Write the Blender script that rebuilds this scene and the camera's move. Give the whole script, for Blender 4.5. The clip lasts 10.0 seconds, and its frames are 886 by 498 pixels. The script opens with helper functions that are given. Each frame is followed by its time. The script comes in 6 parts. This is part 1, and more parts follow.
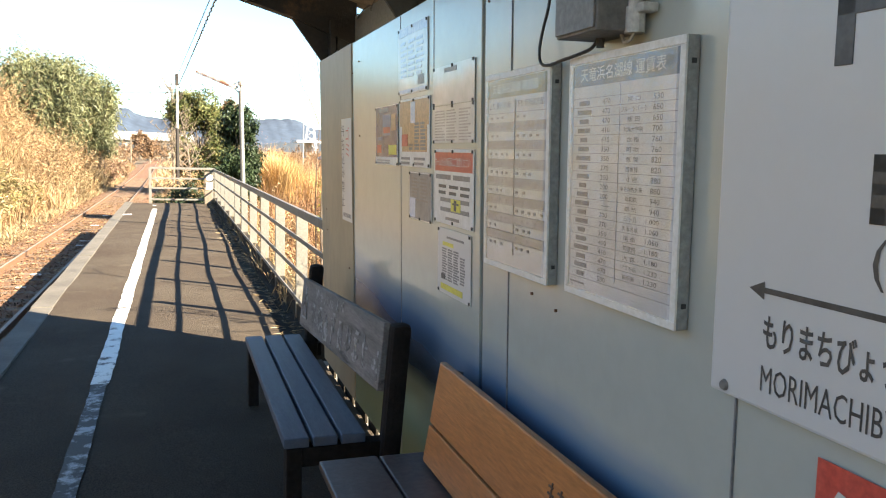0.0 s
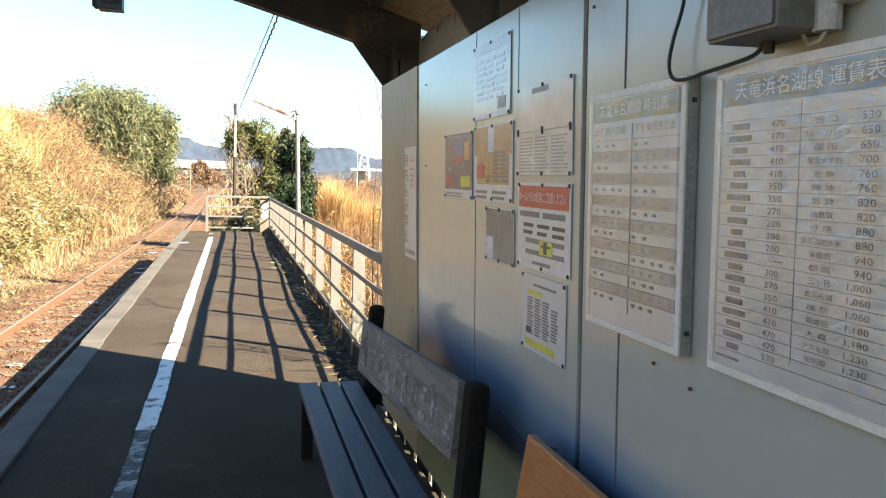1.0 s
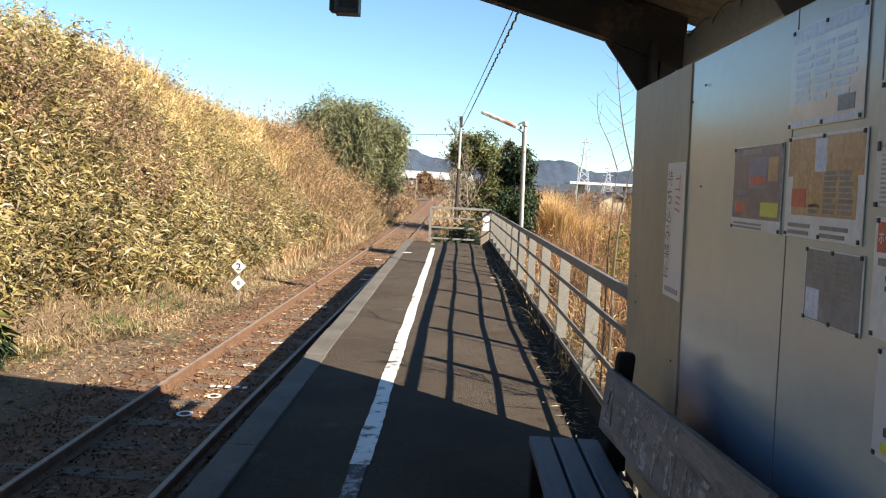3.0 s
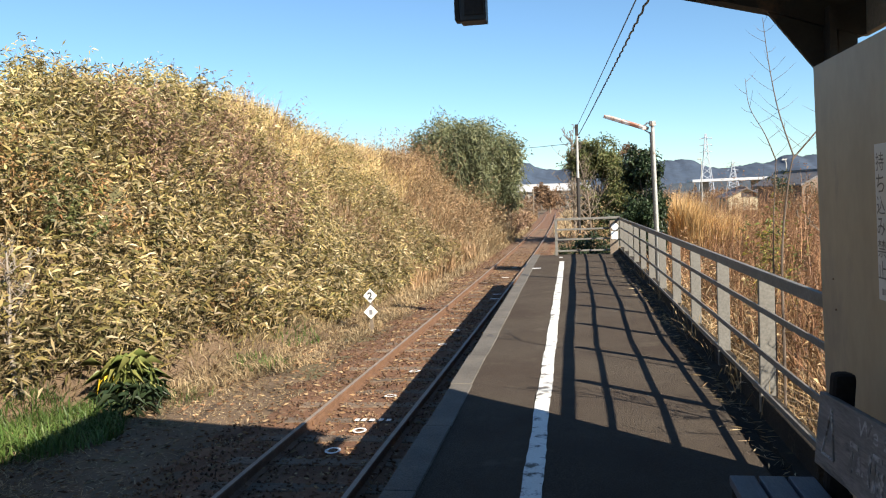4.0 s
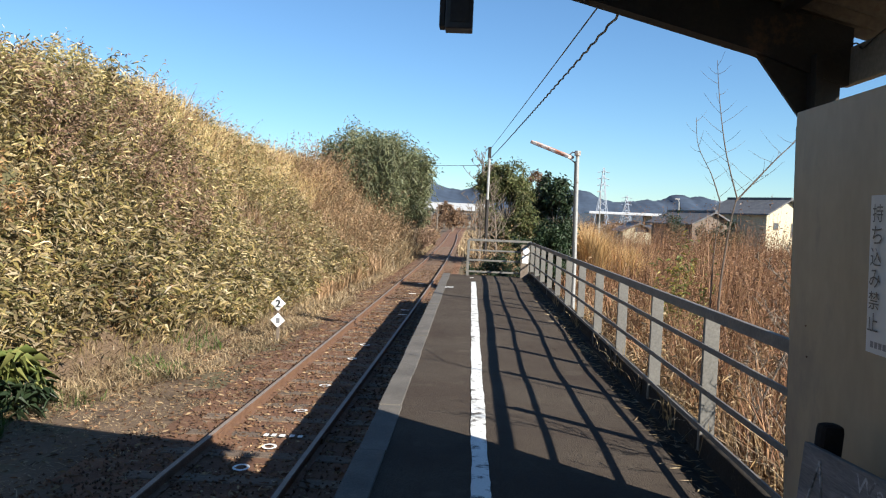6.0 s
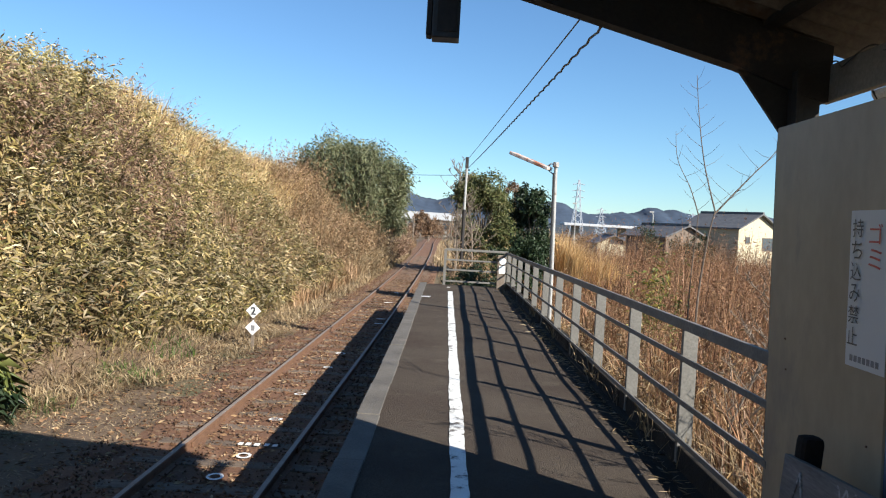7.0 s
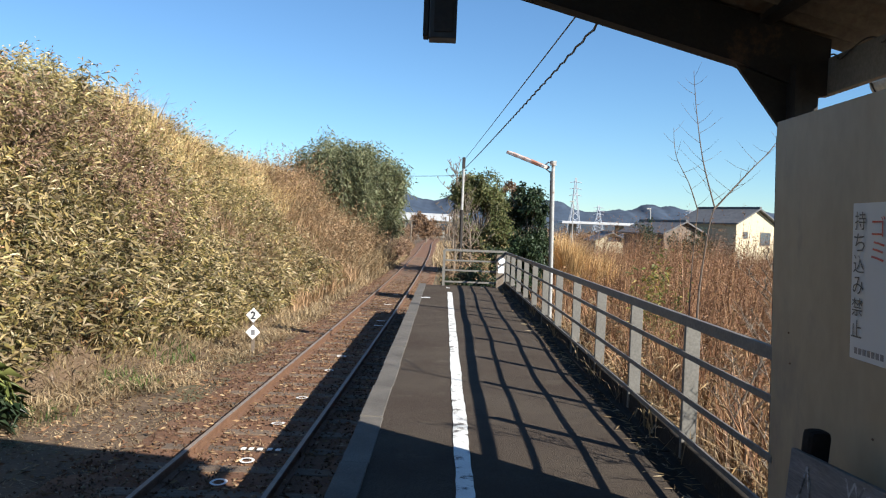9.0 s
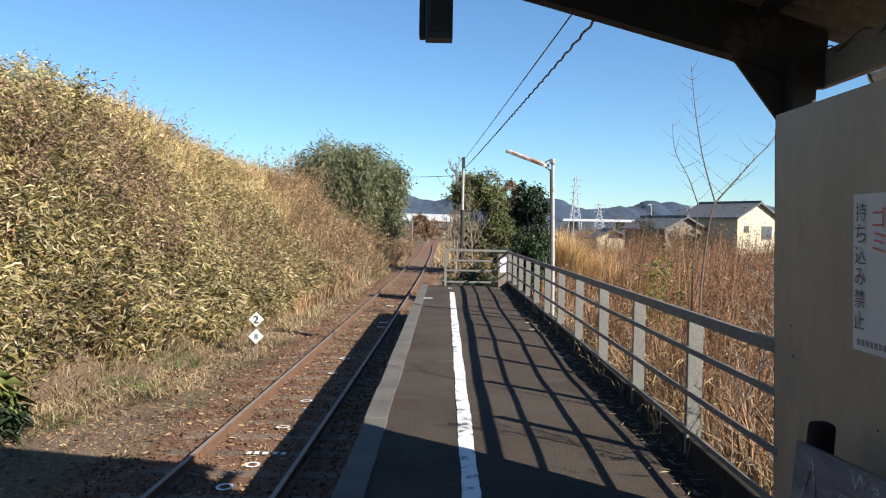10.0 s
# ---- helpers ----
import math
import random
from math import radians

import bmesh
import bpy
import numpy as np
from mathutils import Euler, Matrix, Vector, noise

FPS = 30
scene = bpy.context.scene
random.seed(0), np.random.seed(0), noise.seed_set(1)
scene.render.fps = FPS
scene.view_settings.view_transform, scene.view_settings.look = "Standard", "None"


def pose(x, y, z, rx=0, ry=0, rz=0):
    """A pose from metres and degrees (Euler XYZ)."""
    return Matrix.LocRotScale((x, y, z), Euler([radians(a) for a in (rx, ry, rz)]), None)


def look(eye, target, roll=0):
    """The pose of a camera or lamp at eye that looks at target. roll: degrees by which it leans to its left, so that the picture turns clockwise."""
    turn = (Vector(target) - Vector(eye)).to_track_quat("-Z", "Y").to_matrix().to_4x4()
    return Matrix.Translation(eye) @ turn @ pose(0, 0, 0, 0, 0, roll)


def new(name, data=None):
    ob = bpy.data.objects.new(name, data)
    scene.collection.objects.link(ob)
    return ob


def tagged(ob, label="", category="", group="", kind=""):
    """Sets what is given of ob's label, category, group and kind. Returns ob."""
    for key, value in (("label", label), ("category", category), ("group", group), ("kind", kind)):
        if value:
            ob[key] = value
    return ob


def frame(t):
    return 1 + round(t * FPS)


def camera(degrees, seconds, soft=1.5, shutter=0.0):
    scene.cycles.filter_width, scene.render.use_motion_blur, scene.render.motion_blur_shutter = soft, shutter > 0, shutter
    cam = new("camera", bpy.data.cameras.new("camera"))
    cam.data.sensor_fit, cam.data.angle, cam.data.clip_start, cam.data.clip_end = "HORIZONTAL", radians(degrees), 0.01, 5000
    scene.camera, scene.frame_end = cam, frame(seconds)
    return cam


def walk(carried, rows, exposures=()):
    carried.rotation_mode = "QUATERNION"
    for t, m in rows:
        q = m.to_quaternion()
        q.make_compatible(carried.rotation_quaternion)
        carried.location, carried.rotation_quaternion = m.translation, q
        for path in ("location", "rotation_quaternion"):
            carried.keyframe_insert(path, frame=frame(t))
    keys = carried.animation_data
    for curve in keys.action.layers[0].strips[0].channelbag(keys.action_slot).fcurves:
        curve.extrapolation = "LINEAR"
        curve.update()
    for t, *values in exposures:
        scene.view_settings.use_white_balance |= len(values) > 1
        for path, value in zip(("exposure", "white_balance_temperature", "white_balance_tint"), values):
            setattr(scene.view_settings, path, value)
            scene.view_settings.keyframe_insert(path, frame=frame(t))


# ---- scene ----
cam = camera(59.8, 10.0, soft=1.15)
PATH = [
    (0, (0.857, -1.293, 1.513), (1.512, 0.581, 1.269), 1.7),
    (0.5, (0.881, -1.094, 1.52), (1.43, 0.813, 1.272), 1.9),
    (1, (0.883, -0.869, 1.529), (1.411, 1.052, 1.352), 1.7),
    (1.5, (0.963, -0.663, 1.532), (1.251, 1.309, 1.365), 3.0),
    (2, (1.036, -0.52, 1.542), (1.044, 1.471, 1.358), 1.3),
    (2.2, (1.039, -0.466, 1.536), (1.097, 1.524, 1.345), 2.3),
    (3.3, (0.751, -0.126, 1.561), (0.666, 1.866, 1.402), 2.2),
    (3.5, (0.725, -0.068, 1.562), (0.54, 1.918, 1.408), -0.3),
    (4, (0.646, 0.129, 1.558), (0.314, 2.098, 1.432), -2.4),
    (4.5, (0.597, 0.239, 1.551), (0.207, 2.198, 1.439), -2.0),
    (5, (0.518, 0.263, 1.547), (0.178, 2.231, 1.438), 2.1),
    (5.5, (0.358, 0.311, 1.562), (0.207, 2.303, 1.462), 1.9),
    (7, (0.227, 0.337, 1.556), (0.22, 2.336, 1.494), 3.3),
    (7.5, (0.216, 0.337, 1.553), (0.232, 2.336, 1.502), 3.4),
    (8, (0.216, 0.342, 1.552), (0.221, 2.341, 1.501), 3.6),
    (8.5, (0.212, 0.341, 1.551), (0.212, 2.34, 1.496), 3.2),
    (9, (0.211, 0.344, 1.555), (0.209, 2.343, 1.495), 2.2),
    (9.5, (0.218, 0.341, 1.555), (0.213, 2.34, 1.493), 1.4),
    (10, (0.215, 0.345, 1.553), (0.209, 2.344, 1.494), 1.0),
]
EXPOSURES = [(0.0, 2.68, 7950, 8), (1.0, 2.54, 7850, 8), (2.0, 1.99, 7400, 9), (3.3, 1.50, 7250, 10), (4.5, 1.26, 6800, 9), (7.0, 1.10, 6400, 9), (10.0, 1.10, 6400, 9)]

walk(cam, [(t, look(eye, target, roll)) for t, eye, target, roll in PATH], EXPOSURES)

# ---- light ----
SUN_WAY = Vector((-1.30, 1.13, -1.0)).normalized()
world = bpy.data.worlds.new("sky")
scene.world = world
world.use_nodes = True
wt = world.node_tree
sky = wt.nodes.new("ShaderNodeTexSky")
sky.sky_type = "NISHITA"
sky.sun_disc = False
sky.sun_elevation = math.asin(-SUN_WAY.z)
sky.sun_rotation = math.atan2(-SUN_WAY.x, -SUN_WAY.y)
sky.altitude = 30
sky.air_density, sky.dust_density, sky.ozone_density = 1.0, 0.0, 3.5
wt.nodes["Background"].inputs["Strength"].default_value = 0.064
clear = wt.nodes.new("ShaderNodeMix")
clear.data_type, clear.blend_type = "RGBA", "MULTIPLY"
clear.inputs["Factor"].default_value = 1.0
clear.inputs["B"].default_value = (0.77, 0.975, 1.12, 1)
wt.links.new(sky.outputs[0], clear.inputs["A"])
wt.links.new(clear.outputs["Result"], wt.nodes["Background"].inputs["Color"])
sun = new("sun", bpy.data.lights.new("sun", "SUN"))
sun.data.energy, sun.data.angle, sun.data.color = 5.0, radians(0.53), (1.0, 0.94, 0.85)
sun.matrix_world = look((20, -18, 14), Vector((20, -18, 14)) + SUN_WAY)

# ---- materials ----


def surf(name, a, b, scale=6.0, rough=0.8, metal=0.0, bump=0.3, fine=60.0, spots=None, spot_scale=2.0, spot_at=0.6, vary=0.0, world_space=False, gloss=0.5, stretch=(1, 1, 1), speckle=0.45):
    """Two tones in large noise and fine grain, with spots of a third tone and bump; vary: lightness from piece to piece."""
    m = bpy.data.materials.new(name)
    m.use_nodes = True
    nt = m.node_tree
    bs = nt.nodes["Principled BSDF"]
    bs.inputs["Roughness"].default_value, bs.inputs["Metallic"].default_value = rough, metal
    bs.inputs["Specular IOR Level"].default_value = gloss
    if world_space:
        co = nt.nodes.new("ShaderNodeNewGeometry").outputs["Position"]
    else:
        co = nt.nodes.new("ShaderNodeTexCoord").outputs["Object"]
    mp = nt.nodes.new("ShaderNodeMapping")
    mp.inputs["Scale"].default_value = stretch
    nt.links.new(co, mp.inputs["Vector"])
    co = mp.outputs[0]

    def tex(s, d=4.0, r=0.6):
        n = nt.nodes.new("ShaderNodeTexNoise")
        n.inputs["Scale"].default_value, n.inputs["Detail"].default_value, n.inputs["Roughness"].default_value = s, d, r
        nt.links.new(co, n.inputs["Vector"])
        return n.outputs["Fac"]

    def ramp(fac, lo, hi):
        r = nt.nodes.new("ShaderNodeMapRange")
        r.inputs["From Min"].default_value, r.inputs["From Max"].default_value = lo, hi
        nt.links.new(fac, r.inputs["Value"])
        return r.outputs[0]

    def mix(fac, x, y, kind="MIX"):
        n = nt.nodes.new("ShaderNodeMix")
        n.data_type, n.blend_type = "RGBA", kind
        for sock, v in ((n.inputs["Factor"], fac), (n.inputs["A"], x), (n.inputs["B"], y)):
            if isinstance(v, (int, float)):
                sock.default_value = v
            elif isinstance(v, tuple):
                sock.default_value = (*v, 1)
            else:
                nt.links.new(v, sock)
        return n.outputs["Result"]

    grain = tex(fine, 3.0)
    col = mix(ramp(tex(scale), 0.3, 0.7), a, b)
    col = mix(speckle, col, mix(ramp(grain, 0.3, 0.7), (0.25, 0.25, 0.25), (0.75, 0.75, 0.75)), "OVERLAY")
    if spots:
        col = mix(ramp(tex(spot_scale, 6.0, 0.7), spot_at - 0.04, spot_at + 0.06), col, spots)
    if vary:
        oi = nt.nodes.new("ShaderNodeObjectInfo")
        r = nt.nodes.new("ShaderNodeMapRange")
        r.inputs["To Min"].default_value, r.inputs["To Max"].default_value = 1 - vary, 1 + vary
        nt.links.new(oi.outputs["Random"], r.inputs["Value"])
        cc = nt.nodes.new("ShaderNodeCombineColor")
        for i in range(3):
            nt.links.new(r.outputs[0], cc.inputs[i])
        col = mix(1.0, col, cc.outputs[0], "MULTIPLY")
    nt.links.new(col, bs.inputs["Base Color"])
    if bump:
        bp = nt.nodes.new("ShaderNodeBump")
        bp.inputs["Strength"].default_value, bp.inputs["Distance"].default_value = bump, 0.01
        nt.links.new(grain, bp.inputs["Height"])
        nt.links.new(bp.outputs[0], bs.inputs["Normal"])
    m["col"] = 1
    return m


def leafy(name, tones, rough=0.42, through_light=0.14):
    """Leaf tones picked at random from leaf to leaf, with some light let through."""
    m = bpy.data.materials.new(name)
    m.use_nodes = True
    nt = m.node_tree
    bs = nt.nodes["Principled BSDF"]
    bs.inputs["Roughness"].default_value = rough
    bs.inputs["Specular IOR Level"].default_value = 0.22
    geo = nt.nodes.new("ShaderNodeNewGeometry")
    cr = nt.nodes.new("ShaderNodeValToRGB")
    el = cr.color_ramp.elements
    while len(el) < len(tones):
        el.new(0.5)
    for i, t in enumerate(tones):
        el[i].position, el[i].color = i / (len(tones) - 1), (*t, 1)
    nt.links.new(geo.outputs["Random Per Island"], cr.inputs[0])
    no = nt.nodes.new("ShaderNodeTexNoise")
    no.inputs["Scale"].default_value, no.inputs["Detail"].default_value = 0.9, 3.0
    nt.links.new(geo.outputs["Position"], no.inputs["Vector"])
    mr = nt.nodes.new("ShaderNodeMapRange")
    for k, v in (("From Min", 0.3), ("From Max", 0.7), ("To Min", 0.50), ("To Max", 1.22)):
        mr.inputs[k].default_value = v
    nt.links.new(no.outputs["Fac"], mr.inputs["Value"])
    hs = nt.nodes.new("ShaderNodeHueSaturation")
    nt.links.new(mr.outputs[0], hs.inputs["Value"])
    nt.links.new(cr.outputs[0], hs.inputs["Color"])
    nt.links.new(hs.outputs[0], bs.inputs["Base Color"])
    tr = nt.nodes.new("ShaderNodeBsdfTranslucent")
    nt.links.new(hs.outputs[0], tr.inputs["Color"])
    ms = nt.nodes.new("ShaderNodeMixShader")
    ms.inputs[0].default_value = through_light
    nt.links.new(bs.outputs[0], ms.inputs[1])
    nt.links.new(tr.outputs[0], ms.inputs[2])
    nt.links.new(ms.outputs[0], nt.nodes["Material Output"].inputs["Surface"])
    return m


def worn_line(name, paint, under, at):
    """Paint worn through to what lies under it."""
    m = surf(name, paint, tuple(c * 0.85 for c in paint), 3.0, 0.7, bump=0.2, fine=90, spots=under, spot_scale=7.0, spot_at=at, world_space=True)
    return m


M_ASPHALT = surf("asphalt", (0.058, 0.044, 0.035), (0.084, 0.069, 0.054), 0.8, 0.95, bump=1.0, fine=110, spots=(0.096, 0.081, 0.063), spot_scale=1.7, spot_at=0.62, world_space=True, gloss=0.06, speckle=0.7)
M_KERB = surf("kerb_concrete", (0.082, 0.072, 0.06), (0.13, 0.116, 0.098), 2.5, 0.9, bump=0.6, fine=90, spots=(0.14, 0.12, 0.10), spot_scale=3.0, spot_at=0.62, world_space=True)
# dirty concrete, with the kerb's shade put into the near-black base
M_SHADEDIRT = surf("shaded_dirty_kerb", (0.022, 0.018, 0.014), (0.042, 0.034, 0.026), 2.5, 0.95, bump=0.8, fine=70, spots=(0.09, 0.07, 0.04), spot_scale=6.0, spot_at=0.64, world_space=True, gloss=0.2)
M_CONC = surf("old_concrete", (0.20, 0.18, 0.15), (0.30, 0.28, 0.24), 1.5, 0.92, bump=0.6, fine=60, spots=(0.09, 0.08, 0.06), spot_scale=2.0, spot_at=0.58, world_space=True)
M_LINE = worn_line("line_paint", (0.74, 0.73, 0.68), (0.10, 0.085, 0.07), 0.565)
M_LINE_WORN = worn_line("line_paint_worn", (0.36, 0.36, 0.37), (0.045, 0.04, 0.036), 0.44)
M_BALLAST = surf("ballast_bed", (0.10, 0.045, 0.023), (0.185, 0.092, 0.048), 2.2, 0.95, bump=1.0, fine=45, spots=(0.26, 0.19, 0.12), spot_scale=9.0, spot_at=0.62, world_space=True)
M_RUST = surf("rusty_rail", (0.12, 0.062, 0.036), (0.19, 0.105, 0.062), 8, 0.75, 0.2, bump=0.4, fine=80)
M_RAILTOP = surf("rail_head", (0.24, 0.19, 0.15), (0.32, 0.26, 0.21), 8, 0.6, 0.3, bump=0.05)
M_TIE = surf("tie_wood", (0.10, 0.07, 0.05), (0.18, 0.13, 0.09), 3, 0.9, bump=0.8, fine=30, stretch=(1, 8, 4), vary=0.25)
M_WHITE = surf("white_paint", (0.76, 0.76, 0.73), (0.68, 0.67, 0.63), 5, 0.6, bump=0.1)
M_SOIL = surf("field_soil", (0.085, 0.055, 0.033), (0.15, 0.10, 0.06), 0.8, 0.95, bump=1.0, fine=25, spots=(0.10, 0.09, 0.04), spot_scale=0.6, spot_at=0.55, world_space=True)
M_STEEL = surf("fence_steel", (0.165, 0.155, 0.135), (0.12, 0.112, 0.097), 6, 0.6, 0.0, bump=0.15, fine=50, spots=(0.20, 0.13, 0.09), spot_scale=5.0, spot_at=0.66)
M_DARKSTEEL = surf("dark_steel", (0.018, 0.0155, 0.014), (0.03, 0.025, 0.021), 6, 0.65, 0.2, bump=0.2, fine=40, spots=(0.11, 0.06, 0.035), spot_scale=3.0, spot_at=0.62)
M_ROOF = surf("roof_sheet", (0.17, 0.145, 0.115), (0.12, 0.10, 0.08), 2.0, 0.75, bump=0.3, fine=30, spots=(0.09, 0.055, 0.03), spot_scale=1.5, spot_at=0.58, world_space=True)
M_PVC = surf("pvc", (0.55, 0.54, 0.50), (0.45, 0.44, 0.40), 4, 0.5, bump=0.1)
M_SLAT = surf("blue_slat", (0.065, 0.078, 0.105), (0.085, 0.10, 0.13), 5, 0.55, gloss=0.3, bump=0.4, fine=50, stretch=(6, 0.6, 6))
M_BLACKWOOD = surf("black_wood", (0.009, 0.007, 0.006), (0.018, 0.014, 0.012), 6, 0.85, bump=0.4, fine=40, gloss=0.15)
M_BOARD = surf("weathered_board", (0.12, 0.11, 0.10), (0.23, 0.21, 0.195), 4, 0.75, bump=0.6, fine=40, spots=(0.05, 0.045, 0.04), spot_scale=3.0, spot_at=0.6, stretch=(3, 0.5, 4))
M_FADED = surf("faded_letter_paint", (0.40, 0.39, 0.37), (0.27, 0.26, 0.25), 9, 0.8, bump=0.2, spots=(0.13, 0.12, 0.11), spot_scale=16.0, spot_at=0.49)
M_ORANGE = surf("orange_laminate", (0.36, 0.135, 0.045), (0.43, 0.17, 0.058), 3, 0.38, bump=0.15, fine=30, stretch=(4, 0.5, 4))
M_BROWNSEAT = surf("brown_seat", (0.075, 0.048, 0.042), (0.10, 0.068, 0.058), 3, 0.42, bump=0.15, fine=40)
M_BLACK = surf("black_paint", (0.02, 0.02, 0.02), (0.03, 0.03, 0.03), 8, 0.5, bump=0.05)
M_GREYBOX = surf("grey_box", (0.14, 0.135, 0.125), (0.175, 0.165, 0.15), 5, 0.5, bump=0.1)
M_PAPER = surf("paper", (0.70, 0.69, 0.66), (0.62, 0.61, 0.58), 6, 0.35, bump=0.1, fine=25)
M_GLOSSPAPER = surf("laminated_paper", (0.62, 0.63, 0.62), (0.52, 0.53, 0.54), 5, 0.12, bump=0.12, fine=10)
M_INK = surf("dark_ink", (0.05, 0.05, 0.05), (0.08, 0.08, 0.08), 9, 0.4, bump=0.0)
M_GREYINK = surf("grey_ink", (0.15, 0.15, 0.16), (0.21, 0.21, 0.21), 9, 0.35, bump=0.0)
M_ROWGREY = surf("row_grey", (0.40, 0.40, 0.39), (0.33, 0.33, 0.33), 9, 0.2, bump=0.1, fine=12)
M_BLUEINK = surf("blue_ink", (0.10, 0.13, 0.24), (0.14, 0.18, 0.30), 9, 0.3, bump=0.05)
M_PALEBLUE = surf("pale_blue_ink", (0.46, 0.56, 0.72), (0.55, 0.62, 0.74), 12, 0.25, bump=0.05)
M_SLATE = surf("slate_header", (0.13, 0.16, 0.19), (0.20, 0.22, 0.24), 16, 0.3, bump=0.2, fine=20)
M_OLIVE = surf("olive_header", (0.17, 0.17, 0.10), (0.26, 0.25, 0.17), 16, 0.3, bump=0.2, fine=20)
M_RED = surf("red_ink", (0.52, 0.07, 0.05), (0.60, 0.11, 0.08), 8, 0.35, bump=0.05)
M_ORINK = surf("orange_ink", (0.42, 0.24, 0.12), (0.52, 0.33, 0.19), 14, 0.3, bump=0.05)
M_YELLOW = surf("yellow_ink", (0.66, 0.62, 0.08), (0.58, 0.52, 0.10), 8, 0.35, bump=0.0)
M_NAVY = surf("poster_navy", (0.07, 0.08, 0.15), (0.14, 0.13, 0.19), 16, 0.25, bump=0.05)
M_FRAME = surf("notice_frame", (0.74, 0.72, 0.66), (0.66, 0.64, 0.58), 5, 0.45, bump=0.1, spots=(0.5, 0.26, 0.2), spot_scale=9.0, spot_at=0.7)
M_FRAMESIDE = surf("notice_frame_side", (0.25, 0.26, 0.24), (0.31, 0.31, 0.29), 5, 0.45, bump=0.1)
M_SIGN = surf("sign_white", (0.58, 0.585, 0.565), (0.55, 0.555, 0.535), 1.5, 0.3, bump=0.03, fine=12, speckle=0.04)
M_TARP = surf("aged_steel_post", (0.40, 0.40, 0.38), (0.30, 0.29, 0.27), 4, 0.55, 0.2, bump=0.2, spots=(0.18, 0.11, 0.07), spot_scale=5, spot_at=0.62)
M_RUSTPLATE = surf("rusted_lamp_plate", (0.60, 0.55, 0.50), (0.48, 0.38, 0.33), 4, 0.6, bump=0.3, spots=(0.34, 0.14, 0.08), spot_scale=3.5, spot_at=0.49)
M_BARK = surf("bark", (0.13, 0.10, 0.075), (0.20, 0.16, 0.12), 5, 0.9, bump=0.8, fine=30)
M_DARKTWIG = surf("dark_twig", (0.085, 0.062, 0.046), (0.12, 0.09, 0.068), 5, 0.9, bump=0.4, fine=30)
M_GREYBARK = surf("grey_bark", (0.20, 0.165, 0.13), (0.27, 0.23, 0.19), 5, 0.9, bump=0.5, fine=30)
M_TILE = surf("roof_tile", (0.07, 0.07, 0.075), (0.12, 0.12, 0.12), 2, 0.6, bump=0.5, fine=8)
M_CREAM = surf("cream_wall", (0.50, 0.44, 0.30), (0.44, 0.385, 0.265), 1.0, 0.85, bump=0.2)
M_DARKWALL = surf("brown_wall", (0.12, 0.09, 0.07), (0.17, 0.13, 0.10), 1.0, 0.85, bump=0.2)
M_GLASS = surf("window_glass", (0.05, 0.06, 0.07), (0.08, 0.09, 0.10), 1.0, 0.08, bump=0.0)
M_FARWHITE = surf("far_white", (0.44, 0.45, 0.46), (0.38, 0.39, 0.41), 0.05, 0.7, bump=0.0)
M_PYLON = surf("pylon_steel", (0.30, 0.33, 0.38), (0.36, 0.39, 0.43), 1.0, 0.6, bump=0.0)
# distance haze put into the base colour as blue
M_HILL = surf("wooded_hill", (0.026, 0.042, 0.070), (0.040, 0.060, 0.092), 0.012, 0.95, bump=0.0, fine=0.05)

M_BAMBOOGOLD = leafy("golden_bamboo_leaf", [(0.13, 0.125, 0.05), (0.28, 0.235, 0.085), (0.42, 0.33, 0.13), (0.58, 0.46, 0.21), (0.34, 0.26, 0.125), (0.17, 0.165, 0.06), (0.48, 0.37, 0.18), (0.72, 0.60, 0.36)])
M_BAMBOO = leafy("bamboo_grass_leaf", [(0.055, 0.054, 0.020), (0.20, 0.17, 0.056), (0.32, 0.24, 0.09), (0.47, 0.36, 0.17), (0.25, 0.18, 0.10), (0.125, 0.118, 0.045), (0.32, 0.25, 0.15), (0.17, 0.125, 0.06), (0.64, 0.53, 0.32)])
M_REDLEAF = leafy("reddish_leaf", [(0.32, 0.16, 0.08), (0.38, 0.23, 0.10), (0.24, 0.16, 0.07), (0.20, 0.18, 0.06)])
M_TWIG = leafy("purple_twigs", [(0.21, 0.125, 0.085), (0.30, 0.19, 0.13), (0.38, 0.25, 0.16), (0.17, 0.11, 0.07)])
M_STRAW = leafy("golden_grass", [(0.60, 0.43, 0.19), (0.74, 0.56, 0.28), (0.50, 0.34, 0.15), (0.80, 0.64, 0.36)])
M_PAMPAS = leafy("golden_pampas", [(0.62, 0.38, 0.16), (0.72, 0.49, 0.24), (0.50, 0.29, 0.11), (0.78, 0.58, 0.32)])
M_BROWN = leafy("brown_brush", [(0.20, 0.115, 0.06), (0.33, 0.21, 0.115), (0.43, 0.29, 0.165), (0.26, 0.155, 0.085)])
M_PALE = leafy("pale_dead_grass", [(0.36, 0.27, 0.15), (0.25, 0.17, 0.095), (0.46, 0.36, 0.215), (0.17, 0.11, 0.058)])
M_FIELD = leafy("field_reeds", [(0.20, 0.095, 0.050), (0.30, 0.155, 0.082), (0.40, 0.24, 0.13), (0.24, 0.115, 0.062), (0.13, 0.07, 0.042), (0.34, 0.21, 0.10)])
M_NEARSTRAW = leafy("near_straw", [(0.36, 0.22, 0.10), (0.54, 0.38, 0.20), (0.22, 0.115, 0.052), (0.66, 0.52, 0.32), (0.14, 0.075, 0.038)])
M_GREEN = leafy("green_grass", [(0.05, 0.095, 0.022), (0.085, 0.14, 0.032), (0.13, 0.17, 0.055)])
